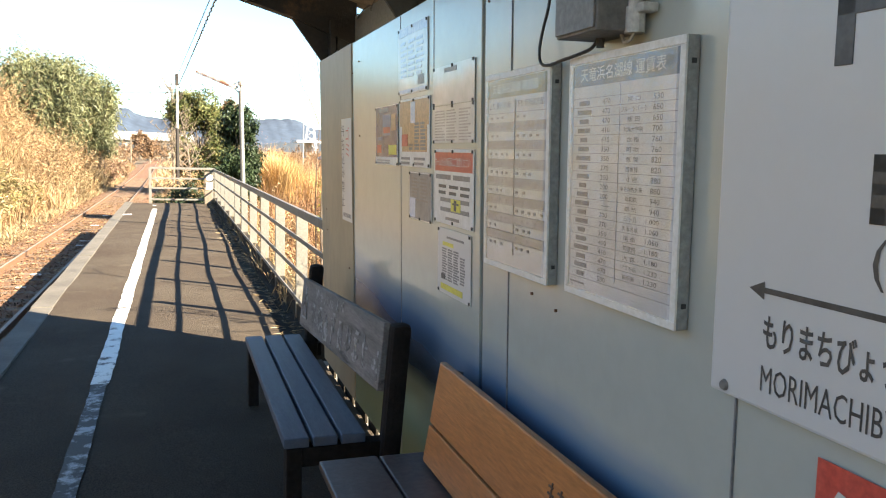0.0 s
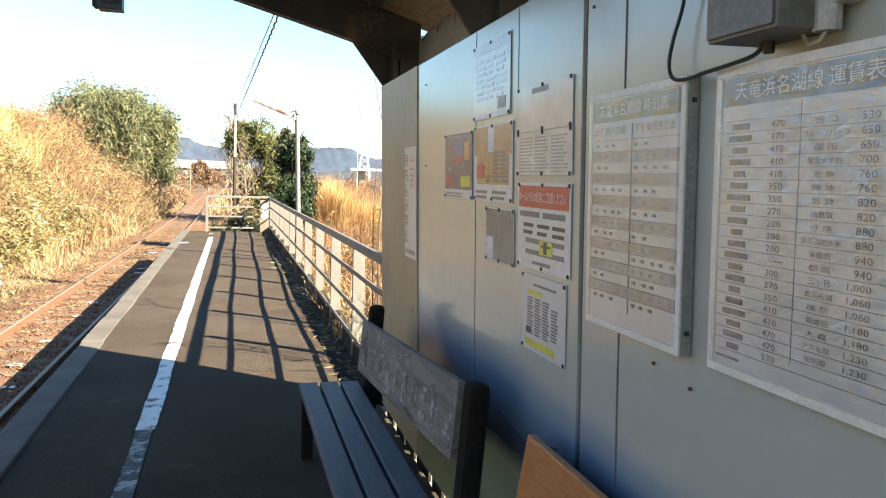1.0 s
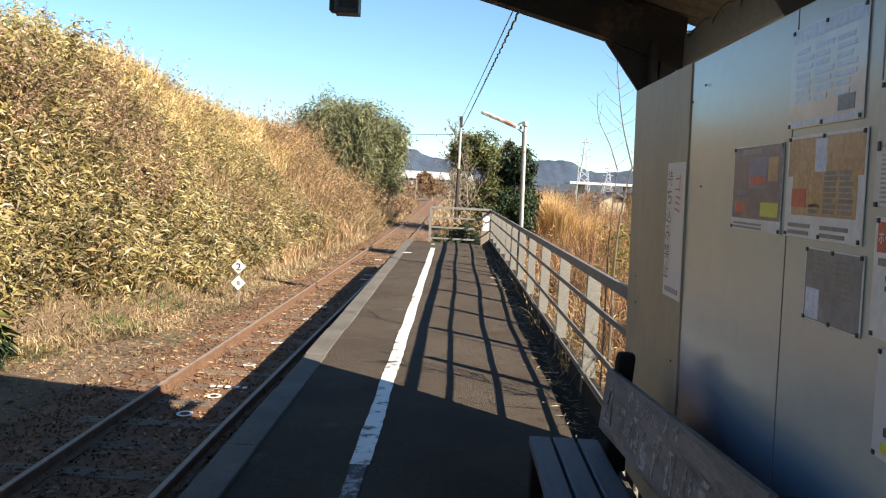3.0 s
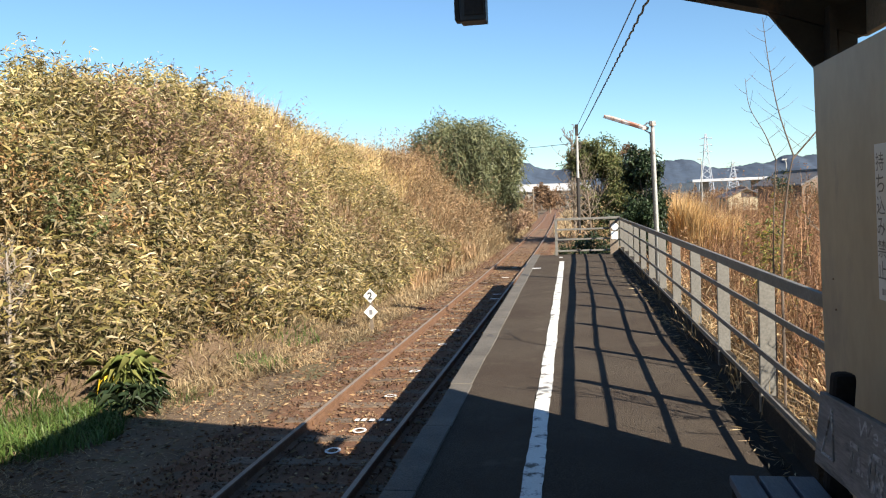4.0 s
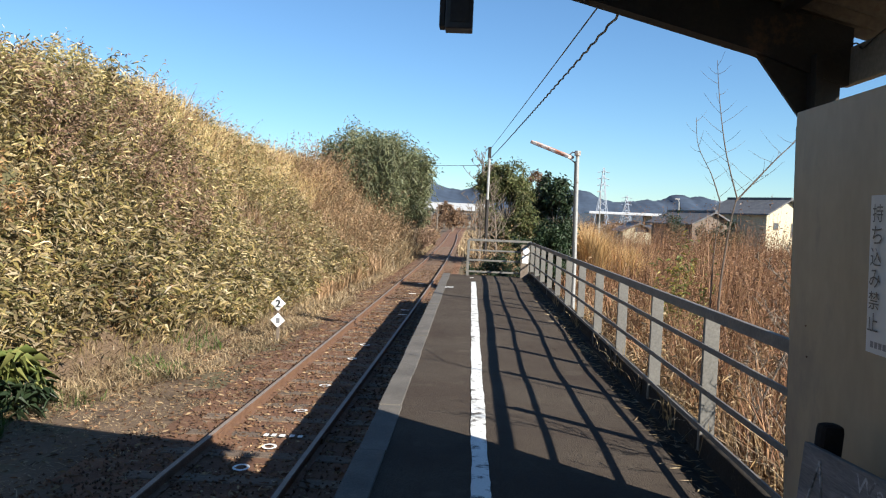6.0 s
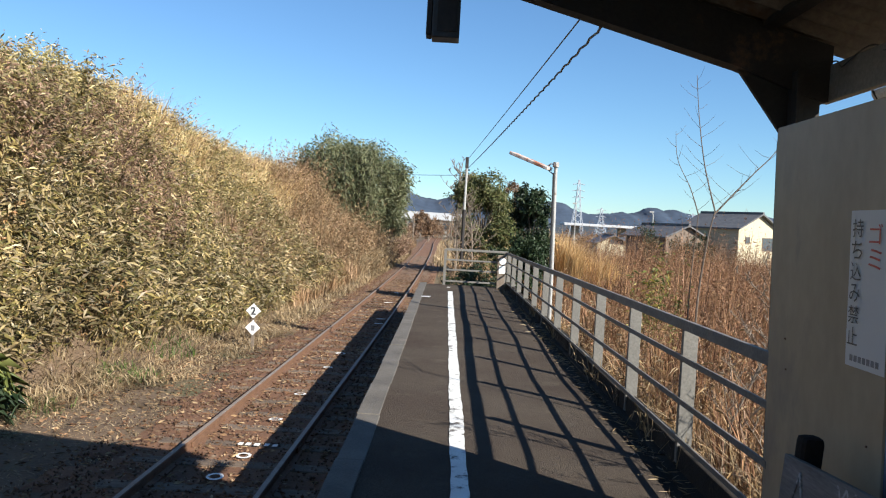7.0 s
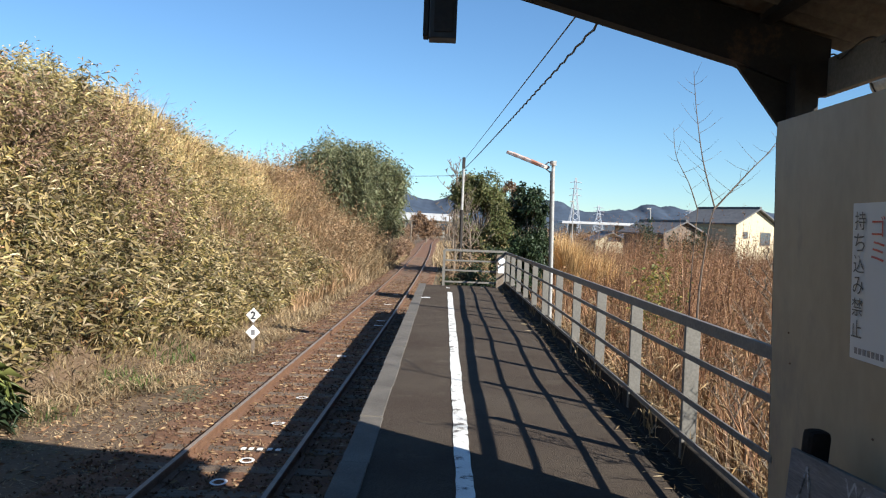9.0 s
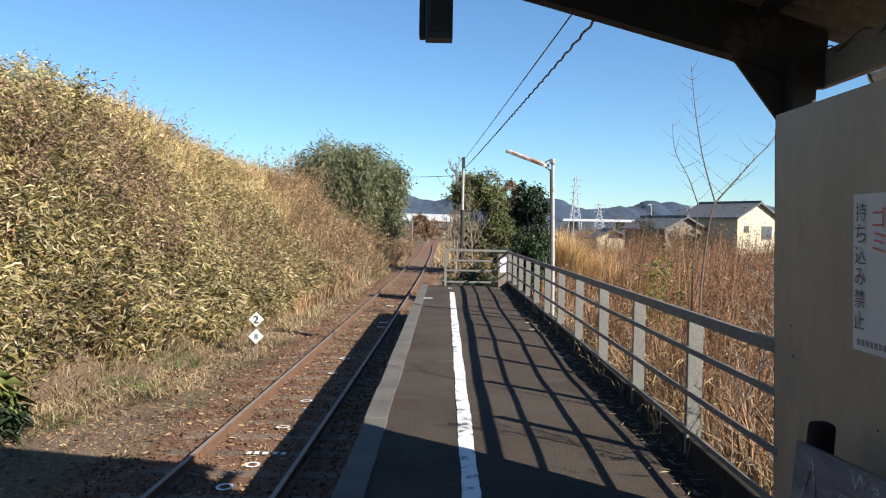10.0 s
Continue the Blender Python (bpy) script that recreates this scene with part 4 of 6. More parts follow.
for k in range(15):
    v = 0.775 - 0.046 * k
    if k % 2:
        rect(0.045, 0.95, v - 0.02, v + 0.02, M_ROWGREY, "row_band", 0.0004)
    rect(0.045, 0.95, v + 0.021, v + 0.0235, M_GREYINK, "rule", 0.0007)
    for u0 in (0.08, 0.52):
        for j in range(tr.randint(2, 5)):
            u = u0 + 0.09 * j + tr.uniform(0, 0.03)
            rect(u, u + 0.03, v - 0.006, v + 0.006, M_GREYINK, "text_bar", 0.0009)
rect(0.496, 0.499, 0.09, 0.86, M_GREYINK, "rule", 0.0004)

ob, rect, write, pins = notice("fare_table", "framed fare table with a slate heading and ruled rows", 0.457, -0.01, 1.758, 1.173, M_GLOSSPAPER, x=WX, thick=DEPTH + 0.002, category="fare table", piece="paper")
frame_case(ob, 0.467, 0.585, DEPTH)
rect(0.04, 0.955, 0.875, 0.965, M_SLATE, "heading_band", label="slate blue heading band")
write("天竜浜名湖線 運賃表", 0.13, 0.893, 0.74, 0.055, M_PAPER)
left = "470 470 470 410 410 350 350 270 200 200 200 --- 200 270 350 410 410 470 470 530".split()
right = "530 650 650 700 760 760 820 820 880 880 940 940 1,000 1,060 1,060 1,180 1,180 1,230 1,230".split()
names = "宮 口,フルーツパーク,都 田,常葉大学前,金 指,岡 地,気 賀,西気賀,寸 座,浜名湖佐久米,東都筑,都 筑,三ヶ日,奥浜名湖,尾 奈,知波田,大 森,アスモ前,新所原".split(",")
for k in range(21):
    v = 0.835 - 0.0372 * k
    rect(0.045, 0.95, v - 0.0088, v - 0.0070, M_GREYINK, "rule", 0.0007)
    if 0 < k < 21:
        write(left[k - 1], 0.35 if left[k - 1] != "---" else 0.37, v + (0.0 if left[k - 1] != "---" else 0.008), 0.075, 0.020 if left[k - 1] != "---" else 0.003, M_INK, "fare")
        wd = 0.07 + 0.09 * ((k * 7) % 5) / 5
        rect(0.16 - wd / 2, 0.16 + wd / 2, v, v + 0.019, M_GREYINK, "text_bar", 0.0009)
    if 0 < k < 20:
        t = right[k - 1]
        write(t, 0.86 - (0.10 if "," in t else 0.075), v, 0.10 if "," in t else 0.075, 0.021, M_INK, "fare")
        nm = names[k - 1]
        wd = 0.028 * len(nm) + 0.02
        write(nm, 0.63 - wd / 2, v, wd, 0.019, M_INK, "station_name")
rect(0.4975, 0.5, 0.10, 0.87, M_GREYINK, "rule", 0.0002)
rect(0.055, 0.20, 0.055, 0.062, M_GREYINK, "text_bar")

# station name board
board = thing("station_sign", "large white station name board with black Japanese lettering", "sign", (1.803, -0.80, 1.090))
bm = boxes((0.0, 0.022, -0.70, 0.68, 0.0, 0.95), bevel=0.006)
part("board", bm, M_SIGN, board)


def on_board(y, z, lift=0.0012):
    return Matrix.Translation((-lift, y + 0.95, z - 1.078)) @ TURN


lettering("もりまちびょういんまえ", 0.425, 0.060, on_board(-0.402, 1.188), M_INK, board, bold=0.018)
lettering("MORIMACHIBYOIMMAE".replace("IMM", "INM"), 0.425, 0.046, on_board(-0.402, 1.112), M_INK, board)
bm = bmesh.new()
bm.faces.new([bm.verts.new(p) for p in ((-0.0012, 0.587, 0.209), (-0.0012, 0.550, 0.225), (-0.0012, 0.550, 0.193))])
part("arrow_head", bm, M_INK, board)
part("arrow_shaft", boxes((-0.0012, 0.0, -0.10, 0.551, 0.2045, 0.2145)), M_INK, board)


def stroke(y0, y1, z0, z1, name="glyph_stroke"):
    part(name, boxes((-0.002, 0.001, y0 + 0.95, y1 + 0.95, z0 - 1.078, z1 - 1.078), bevel=0.0009), M_INK, board)


stroke(-0.549, -0.516, 1.65, 1.82)
stroke(-0.78, -0.516, 1.722, 1.755)
stroke(-0.625, -0.599, 1.42, 1.52)
stroke(-0.72, -0.599, 1.495, 1.52)
stroke(-0.72, -0.599, 1.42, 1.445)
stroke(-0.70, -0.60, 1.462, 1.480)
lettering("(", 0.022, 0.075, on_board(-0.610, 1.325), M_INK, board)
for y, z in ((-0.311, 1.095), (-0.311, 1.95)):
    bm = bmesh.new()
    bmesh.ops.create_cone(bm, cap_ends=True, segments=14, radius1=0.011, radius2=0.008, depth=0.006, matrix=Matrix.Translation((-0.003, y + 0.95, z - 1.078)) @ pose(0, 0, 0, 0, -90))
    part("bolt", bm, M_GREYBOX, board, "steel bolt")

ob, rect, write, pins = notice("danger_sign", "red danger sign with white Japanese lettering", -0.365, -0.895, 1.045, 0.813, M_RED, category="sign")
write("危険", 0.03, 0.22, 0.40, 0.62, M_SIGN, bold=0.03)
rect(0.42, 0.92, 0.25, 0.75, M_SIGN)

def rounded(points, n=6):
    """A smooth line through the points."""
    p = [Vector(q) for q in points]
    out = []
    for i in range(len(p) - 1):
        a, b, c, d = p[max(i - 1, 0)], p[i], p[i + 1], p[min(i + 2, len(p) - 1)]
        for k in range(n):
            t = k / n
            out.append(0.5 * (2 * b + (c - a) * t + (2 * a - 5 * b + 4 * c - d) * t * t + (3 * b - a - 3 * c + d) * t ** 3))
    return out + [p[-1]]


# switch box, conduit and cable
sw = thing("switch_box", "grey steel switch box on the shelter wall", "switch box", (1.77, 0.27, 1.787))
part("case", boxes((-0.06, 0.06, -0.09, 0.093, 0.0, 0.34), bevel=0.004), M_GREYBOX, sw)
part("lid", boxes((-0.066, -0.061, -0.085, 0.088, 0.006, 0.335), bevel=0.002), M_GREYBOX, sw)
part("latch", boxes((-0.02, 0.0, -0.096, -0.09, 0.16, 0.20), bevel=0.002), M_DARKSTEEL, sw)
part("cable_gland", tube(bmesh.new(), [(0.02, 0.03, -0.02), (0.02, 0.03, 0.005)], 0.01, 8), M_BLACK, sw)
con = thing("conduit", "cream plastic conduit beside the switch box", "conduit", (1.80, 0.175, 1.787))
part("pipe", tube(bmesh.new(), [(0, 0, 0.0), (0, 0, 0.34)], 0.016, 10), M_PVC, con)
part("collar", tube(bmesh.new(), [(0, 0, -0.004), (0, 0, 0.05)], 0.022, 10), M_PVC, con)
part("clip", boxes((-0.01, 0.028, -0.045, -0.018, 0.035, 0.055), bevel=0.004), M_PVC, con)
cab = [(1.815, 0.462, 2.10), (1.81, 0.468, 1.93), (1.805, 0.50, 1.84), (1.80, 0.505, 1.79), (1.795, 0.48, 1.757), (1.79, 0.42, 1.748), (1.785, 0.35, 1.752), (1.785, 0.27, 1.757), (1.785, 0.20, 1.765), (1.79, 0.172, 1.79)]
cab = [(x, y + 0.13, z + 0.004) for x, y, z in cab]
solid("wall_cable", tube(bmesh.new(), rounded(cab), 0.0042, 6), M_BLACK, "black cable sagging from the switch box", "cable")
solid("wall_cable", tube(bmesh.new(), [(1.80, 0.23, 1.79), (1.80, 0.215, 1.768), (1.80, 0.19, 1.772), (1.80, 0.175, 1.787)], 0.004, 5), M_PVC, "short cream wire under the switch box", "cable")

# the wall leans a little towards the track, with all that is fixed to it
LEAN = Matrix.Translation((1.83, 0, 1.4)) @ pose(0, 0, 0, 0, -1.55, 0) @ Matrix.Translation((-1.83, 0, -1.4))
for ob in scene.collection.objects:
    if ob.parent is None and ob.name.split(".")[0] in ("wall_east", "litter_notice", "blue_poster", "dark_poster", "orange_poster", "glossy_sheet", "safety_poster", "small_dark_poster", "white_list", "timetable", "fare_table", "station_sign", "danger_sign", "switch_box", "conduit", "wall_cable"):
        ob.matrix_world = LEAN @ Matrix.Translation(ob.location)

# ---- benches ----
b1 = thing("bench", "dark slatted wooden bench with a weathered signboard as its back", "bench", (1.24, 1.555, 0.0), "benches under the shelter")
for k in range(3):
    part("seat_slat", boxes((0.0 + 0.112 * k, 0.098 + 0.112 * k, 0.035, 1.76, 0.365, 0.405), bevel=0.007), M_SLAT, b1, "blue-grey painted slat")
for y in (0.03, 1.67):
    part("leg", boxes((0.01, 0.07, y, y + 0.09, 0, 0.364), bevel=0.006), M_BLACKWOOD, b1)
    part("bearer", boxes((0.07, 0.44, y + 0.01, y + 0.08, 0.285, 0.362), bevel=0.005), M_BLACKWOOD, b1)
    bm = boxes((-0.04, 0.04, -0.045, 0.045, 0, 0.84), bevel=0.026)
    for v in bm.verts:
        v.co.x += 0.07 * v.co.z
    bmesh.ops.translate(bm, verts=bm.verts, vec=(0.40 - 0.03 * y, y + 0.01, 0))
    part("back_post", bm, M_BLACKWOOD, b1, "black wooden back post")
BK = pose(0.372, 0.9, 0.655, -3.0, 6, 1.7) @ Matrix.Translation((0, -0.9, 0))
bm = boxes((-0.014, 0.014, 0.07, 1.74, -0.14, 0.14), bevel=0.004)
bmesh.ops.transform(bm, verts=bm.verts, matrix=BK)
bk = part("backrest", bm, M_BOARD, b1, "weathered grey signboard with faded white lettering")
lr = random.Random(12)


def on_back(y, z):
    return BK @ Matrix.Translation((-0.0155, y, z)) @ TURN


def glyph(y, z, w, h, parent):
    """A block of faded strokes, the size of one painted character."""
    strokes = []
    for k in range(lr.randint(3, 5)):
        zz = z + h * lr.uniform(0.05, 0.92)
        a, c = lr.uniform(0, 0.35), lr.uniform(0.6, 1.0)
        strokes.append((-0.0155 - 0.0001 * k, -0.0138, y - w * c, y - w * a, zz, zz + h * 0.11))
    for k in range(lr.randint(2, 4)):
        yy = y - w * lr.uniform(0.1, 0.85)
        a, c = lr.uniform(0, 0.4), lr.uniform(0.6, 1.0)
        strokes.append((-0.0162 - 0.0001 * k, -0.0139, yy - w * 0.13, yy, z + h * a, z + h * c))
    for s in strokes:
        bm = boxes(s)
        bmesh.ops.transform(bm, verts=bm.verts, matrix=BK)
        part("faded_stroke", bm, M_FADED, parent)


for k in range(9):
    glyph(1.42 - 0.152 * k, -0.12 + lr.uniform(-0.01, 0.01), 0.132 + lr.uniform(-0.02, 0.012), 0.165, bk)
lettering("We Love", 0.42, 0.06, on_back(1.36, 0.065), M_FADED, bk)
for k in range(2):
    glyph(0.88 - 0.09 * k, 0.062, 0.07, 0.07, bk)
bm = bmesh.new()
for a, c in (((1.60, 0.10), (1.66, -0.08)), ((1.60, 0.10), (1.54, -0.08)), ((1.66, -0.08), (1.54, -0.08))):
    tube(bm, [(-0.0155, a[0], a[1]), (-0.0155, c[0], c[1])], 0.006, 4)
bmesh.ops.transform(bm, verts=bm.verts, matrix=BK)
part("faded_mark", bm, M_FADED, bk)

b2 = thing("bench", "brown bench with an orange laminated back and dark seat boards", "bench", (1.333, -0.445, 0.0), "benches under the shelter")
part("seat_board", boxes((0.0, 0.215, 0.0, 1.80, 0.375, 0.405), bevel=0.008), M_BROWNSEAT, b2)
part("seat_board", boxes((0.223, 0.40, 0.0, 1.80, 0.372, 0.402), bevel=0.008), M_BROWNSEAT, b2)
for z0, z1 in ((0.415, 0.547), (0.556, 0.775)):
    bm = boxes((-0.012, 0.012, 0.02, 1.69, z0, z1), bevel=0.006)
    for v in bm.verts:
        v.co.x += 0.365 + 0.16 * (v.co.z - 0.4)
    o = part("back_board", bm, M_ORANGE, b2, "orange-brown laminated back board")
for k in range(5):
    bm = bmesh.new()
    y, z = 0.80 - 0.048 * k, 0.66
    for j in range(3):
        box(bm, -0.0145, -0.0115, y - 0.032 * lr.uniform(0.6, 1), y, z + 0.018 * j, z + 0.018 * j + 0.005)
    box(bm, -0.0147, -0.0115, y - 0.019, y - 0.014, z - 0.006, z + 0.05)
    for v in bm.verts:
        v.co.x += 0.365 + 0.16 * (v.co.z - 0.4)
    part("faded_character", bm, M_BROWNSEAT, o)
for y in (0.12, 1.60):
    part("leg", tube(bmesh.new(), [(0.05, y, 0), (0.05, y, 0.35), (0.07, y, 0.37), (0.38, y, 0.37), (0.40, y, 0.40), (0.455, y, 0.76)], 0.014, 8), M_DARKSTEEL, b2)
    part("leg", tube(bmesh.new(), [(0.36, y, 0), (0.36, y, 0.37)], 0.014, 8), M_DARKSTEEL, b2)

# ---- plants ----


def canes(n, sampler, hmin, hmax, per, leaf, wid, lean=0.25, stem=0.005, rise=0.15, droop=0.35):
    """Leafy canes: a thin stem and leaves up its outer half."""
    x, y = sampler(n)
    z = ground_z(x, y)
    keep = wobble(x * 2.3, y * 1.9) + 0.7 * wobble(y * 4.7, x * 5.3) + rng.normal(0, 0.35, n) > -0.55
    x, y, z = x[keep], y[keep], z[keep]
    n = len(x)
    h = rng.uniform(hmin, hmax, n) * (0.84 + 0.40 * wobble(x * 1.4, y * 1.1) + 0.24 * wobble(y * 3.1, x * 3.7))
    base = np.stack([x, y, z - 0.03], axis=1)
    bend = rng.normal(0, lean, (n, 2)) + np.array([0.12, 0.0])
    top = base + np.stack([bend[:, 0] * h, bend[:, 1] * h, h], axis=1)
    s = rng.normal(size=(n, 3)) * np.array([1, 1, 0])
    s /= np.linalg.norm(s, axis=1, keepdims=True)
    st = np.stack([base - s * stem, base + s * stem, top], axis=1).reshape(-1, 3)
    sf = np.arange(n)[:, None] * 3 + np.array([[0, 1, 2]])
    t = rng.uniform(0.30, 1.02, (n, per))
    p = base[:, None] + (top - base)[:, None] * t[..., None]
    az = rng.uniform(0, 2 * np.pi, (n, per))
    el = rng.normal(rise, 0.55, (n, per))
    way = np.stack([np.cos(az) * np.cos(el), np.sin(az) * np.cos(el), np.sin(el)], axis=-1)
    ll = rng.uniform(0.6, 1.25, (n, per)) * leaf
    lc = leaf_geometry(p.reshape(-1, 3), way.reshape(-1, 3), ll.ravel(), (ll * wid).ravel(), droop)
    return merge((st, sf), lc)


def spot(cx, cy, rx, ry):
    def take(n):
        a, r = rng.uniform(0, 2 * np.pi, n), np.sqrt(rng.random(n))
        return cx + rx * r * np.cos(a), cy + ry * r * np.sin(a)
    return take


def field(x0, x1, y0, y1, px=1.0, py=1.0):
    def take(n):
        return x0 + (x1 - x0) * rng.random(n) ** px, y0 + (y1 - y0) * rng.random(n) ** py
    return take


def bank_patch(y0, y1, d0, d1, power=1.0):
    """Points on the bank between two lines and two shares of the slope, 0 at its foot and 1 at its ridge."""
    def take(n):
        y = y0 + (y1 - y0) * rng.random(n) ** power
        u = d0 + (d1 - d0) * rng.random(n)
        f = foot_x(y)
        return f - u * (f + 8.9), y
    return take


bamboo = merge(canes(8200, bank_patch(3.0, 17, 0.12, 0.9), 0.55, 1.25, 13, 0.185, 0.20, droop=0.2), canes(7600, bank_patch(15, 29, 0.06, 0.62), 0.5, 1.15, 12, 0.16, 0.21, droop=0.2))
raw_mesh("bamboo_grass", *bamboo, M_BAMBOO, "thicket of yellow-green and straw-coloured bamboo grass on the bank", "bamboo grass")
gold = merge(canes(5000, bank_patch(3.0, 17, 0.60, 1.18), 0.6, 1.25, 13, 0.15, 0.20, droop=0.2), canes(4600, bank_patch(15, 30, 0.42, 1.2), 0.6, 1.25, 12, 0.145, 0.20, droop=0.2))
raw_mesh("golden_bamboo_grass", *gold, M_BAMBOOGOLD, "golden sunlit bamboo grass along the top of the bank", "bamboo grass")
raw_mesh("green_clumps", *merge(canes(70, spot(-7.0, 10.5, 0.4, 0.5), 0.9, 1.35, 24, 0.11, 0.3, 0.3), canes(60, spot(-5.3, 13.2, 0.4, 0.5), 0.4, 0.9, 20, 0.10, 0.3, 0.3), canes(60, spot(-4.6, 16.2, 0.35, 0.7), 0.4, 0.8, 20, 0.09, 0.3, 0.3), canes(50, spot(-7.4, 8.6, 0.4, 0.4), 0.9, 1.3, 22, 0.10, 0.3, 0.3)), M_TREE, "green leafy clumps among the bamboo grass", "shrubs")
raw_mesh("reddish_shrubs", *merge(canes(140, spot(-7.18, 9.85, 0.45, 0.5), 0.9, 1.35, 22, 0.09, 0.35, 0.3), canes(120, spot(-6.74, 11.5, 0.4, 0.5), 0.9, 1.3, 22, 0.09, 0.35, 0.3), canes(70, spot(-5.2, 12.2, 0.3, 0.4), 0.5, 0.9, 18, 0.08, 0.35, 0.3)), M_REDLEAF, "reddish brown shrubs among the bamboo grass", "shrubs")


def blades(n, sampler, hmin, hmax, width, lean, droop=0.5):
    x, y = sampler(n)
    h = rng.uniform(hmin, hmax, n) * (0.8 + 0.3 * wobble(x * 1.3, y * 0.9))
    return blade_geometry(np.stack([x, y, ground_z(x, y) - 0.03], axis=1), h, rng.uniform(0.6, 1.3, n) * width, np.abs(rng.normal(0, lean, n)), droop)


raw_mesh("golden_grass", *blades(26000, bank_patch(19, 46, 0.55, 1.25, 1.2), 0.7, 1.5, 0.028, 0.5), M_STRAW, "tall golden dead grass along the top of the bank", "grass")
raw_mesh("brown_brush", *merge(blades(30000, bank_patch(21, 86, 0.02, 0.85, 1.3), 0.5, 1.3, 0.024, 0.5), canes(1800, bank_patch(21, 58, 0.1, 0.9), 0.8, 1.6, 9, 0.12, 0.3, 0.35)), M_BROWN, "brown dead brushwood on the bank", "brushwood")
raw_mesh("twiggy_shrubs", *merge(canes(1150, spot(-6.6, 16.4, 1.0, 1.7), 0.9, 1.5, 22, 0.085, 0.28, 0.3), canes(260, spot(-7.2, 13.4, 0.6, 0.7), 0.9, 1.25, 20, 0.09, 0.3, 0.3), canes(350, spot(-5.4, 20, 0.9, 1.6), 0.8, 1.5, 11, 0.08, 0.3, 0.3)), M_TWIG, "purplish brown twiggy shrubs among the bamboo grass", "shrubs")
raw_mesh("overhanging_brush", *merge(blades(6000, bank_patch(33, 66, 0.0, 0.65), 0.9, 2.0, 0.022, 1.0), canes(2200, bank_patch(33, 62, 0.0, 0.6), 0.9, 2.0, 20, 0.12, 0.3, 0.4)), M_PALE, "tall pale brushwood overhanging the far track", "brushwood")
raw_mesh("tall_brush", *merge(blades(3500, bank_patch(33, 48, 0.15, 0.9), 1.0, 1.9, 0.024, 0.9), canes(1900, bank_patch(33, 48, 0.15, 0.8), 1.1, 2.1, 22, 0.12, 0.3, 0.4)), M_BROWN, "tall brown brushwood in front of the bamboo grove", "brushwood")
raw_mesh("pale_grass", *merge(blades(12000, bank_patch(20, 60, 0.1, 1.1, 1.2), 0.6, 1.35, 0.02, 0.6), blades(1500, field(2.06, 2.4, -4, 4), 1.25, 1.75, 0.012, 0.2)), M_PALE, "pale feathery dead grass on the bank and behind the wall", "grass")
raw_mesh("reed_tops", *canes(520, bank_patch(7, 46, 0.93, 1.12), 0.95, 1.45, 22, 0.13, 0.2, 0.10, 0.012), M_BAMBOOGOLD, "feathery reed tops standing over the ridge of the bank", "reeds")


def foot_strip(y0, y1, w0, w1, power=1.0):
    def take(n):
        y = y0 + (y1 - y0) * rng.random(n) ** power
        return foot_x(y) + rng.uniform(w0, w1, n), y
    return take


raw_mesh("dead_grass", *merge(blades(26000, foot_strip(5.0, 22, -1.4, 0.75), 0.04, 0.24, 0.015, 2.2), blades(9000, foot_strip(18, 60, -0.6, 0.45), 0.10, 0.40, 0.02, 1.0), blades(15000, foot_strip(3.5, 10.5, 0.0, 3.0), 0.02, 0.10, 0.012, 2.6), blades(8000, foot_strip(9, 30, 0.2, 1.3), 0.02, 0.09, 0.012, 2.4)), M_PALE, "pale dead grass at the foot of the bank", "grass")


raw_mesh("green_grass", *merge(blades(5200, spot(-6.0, 7.9, 1.5, 1.1), 0.18, 0.42, 0.014, 0.8), blades(200, spot(-4.3, 11.6, 0.45, 0.5), 0.08, 0.25, 0.013, 1.2), blades(200, spot(-4.5, 13.6, 0.5, 0.6), 0.1, 0.4, 0.016, 0.9), blades(150, spot(-4.6, 9.6, 0.4, 0.4), 0.08, 0.2, 0.012, 1.2)), M_GREEN, "fresh green grass tufts at the foot of the bank", "grass")


def twig_tree(name, label, at, height, lean, seed, material, depth=3, spread=0.55, first=0.25, radius=0.03, branches=9, lift=0.7, thin=0.0035):
    """A bare tree: a tapered stem with forking limbs."""
    r = random.Random(seed)
    ob = thing(name, label, "tree", at)

    def limb(bm, p, d, length, rad, level):
        pts, q, v = [p], Vector(p), Vector(d).normalized()
        for _ in range(5):
            v = (v + Vector((r.gauss(0, 0.09), r.gauss(0, 0.09), 0.05))).normalized()
            q = q + v * length / 5
            pts.append(q.copy())
        tube(bm, pts, rad, 6 if level < 2 else 4, 0.3)
        if level < depth:
            for k in range(branches if level == 0 else 4):
                t = first + (1 - first) * (k + r.random()) / (branches if level == 0 else 4)
                i = min(4, int(t * 5))
                b = pts[i].lerp(pts[i + 1], t * 5 - i)
                a = r.uniform(0, 2 * math.pi)
                w = Vector((math.cos(a), math.sin(a), lift * r.uniform(0.6, 1.4)))
                limb(bm, b, w, length * spread * (1.15 - t * 0.75) * r.uniform(0.6, 1.1), max(thin, rad * 0.42 * (1.2 - t)), level + 1)

    bm = bmesh.new()
    limb(bm, Vector((0, 0, 0)), Vector(lean), height, radius, 0)
    part("trunk", bm, material, ob)
    return ob


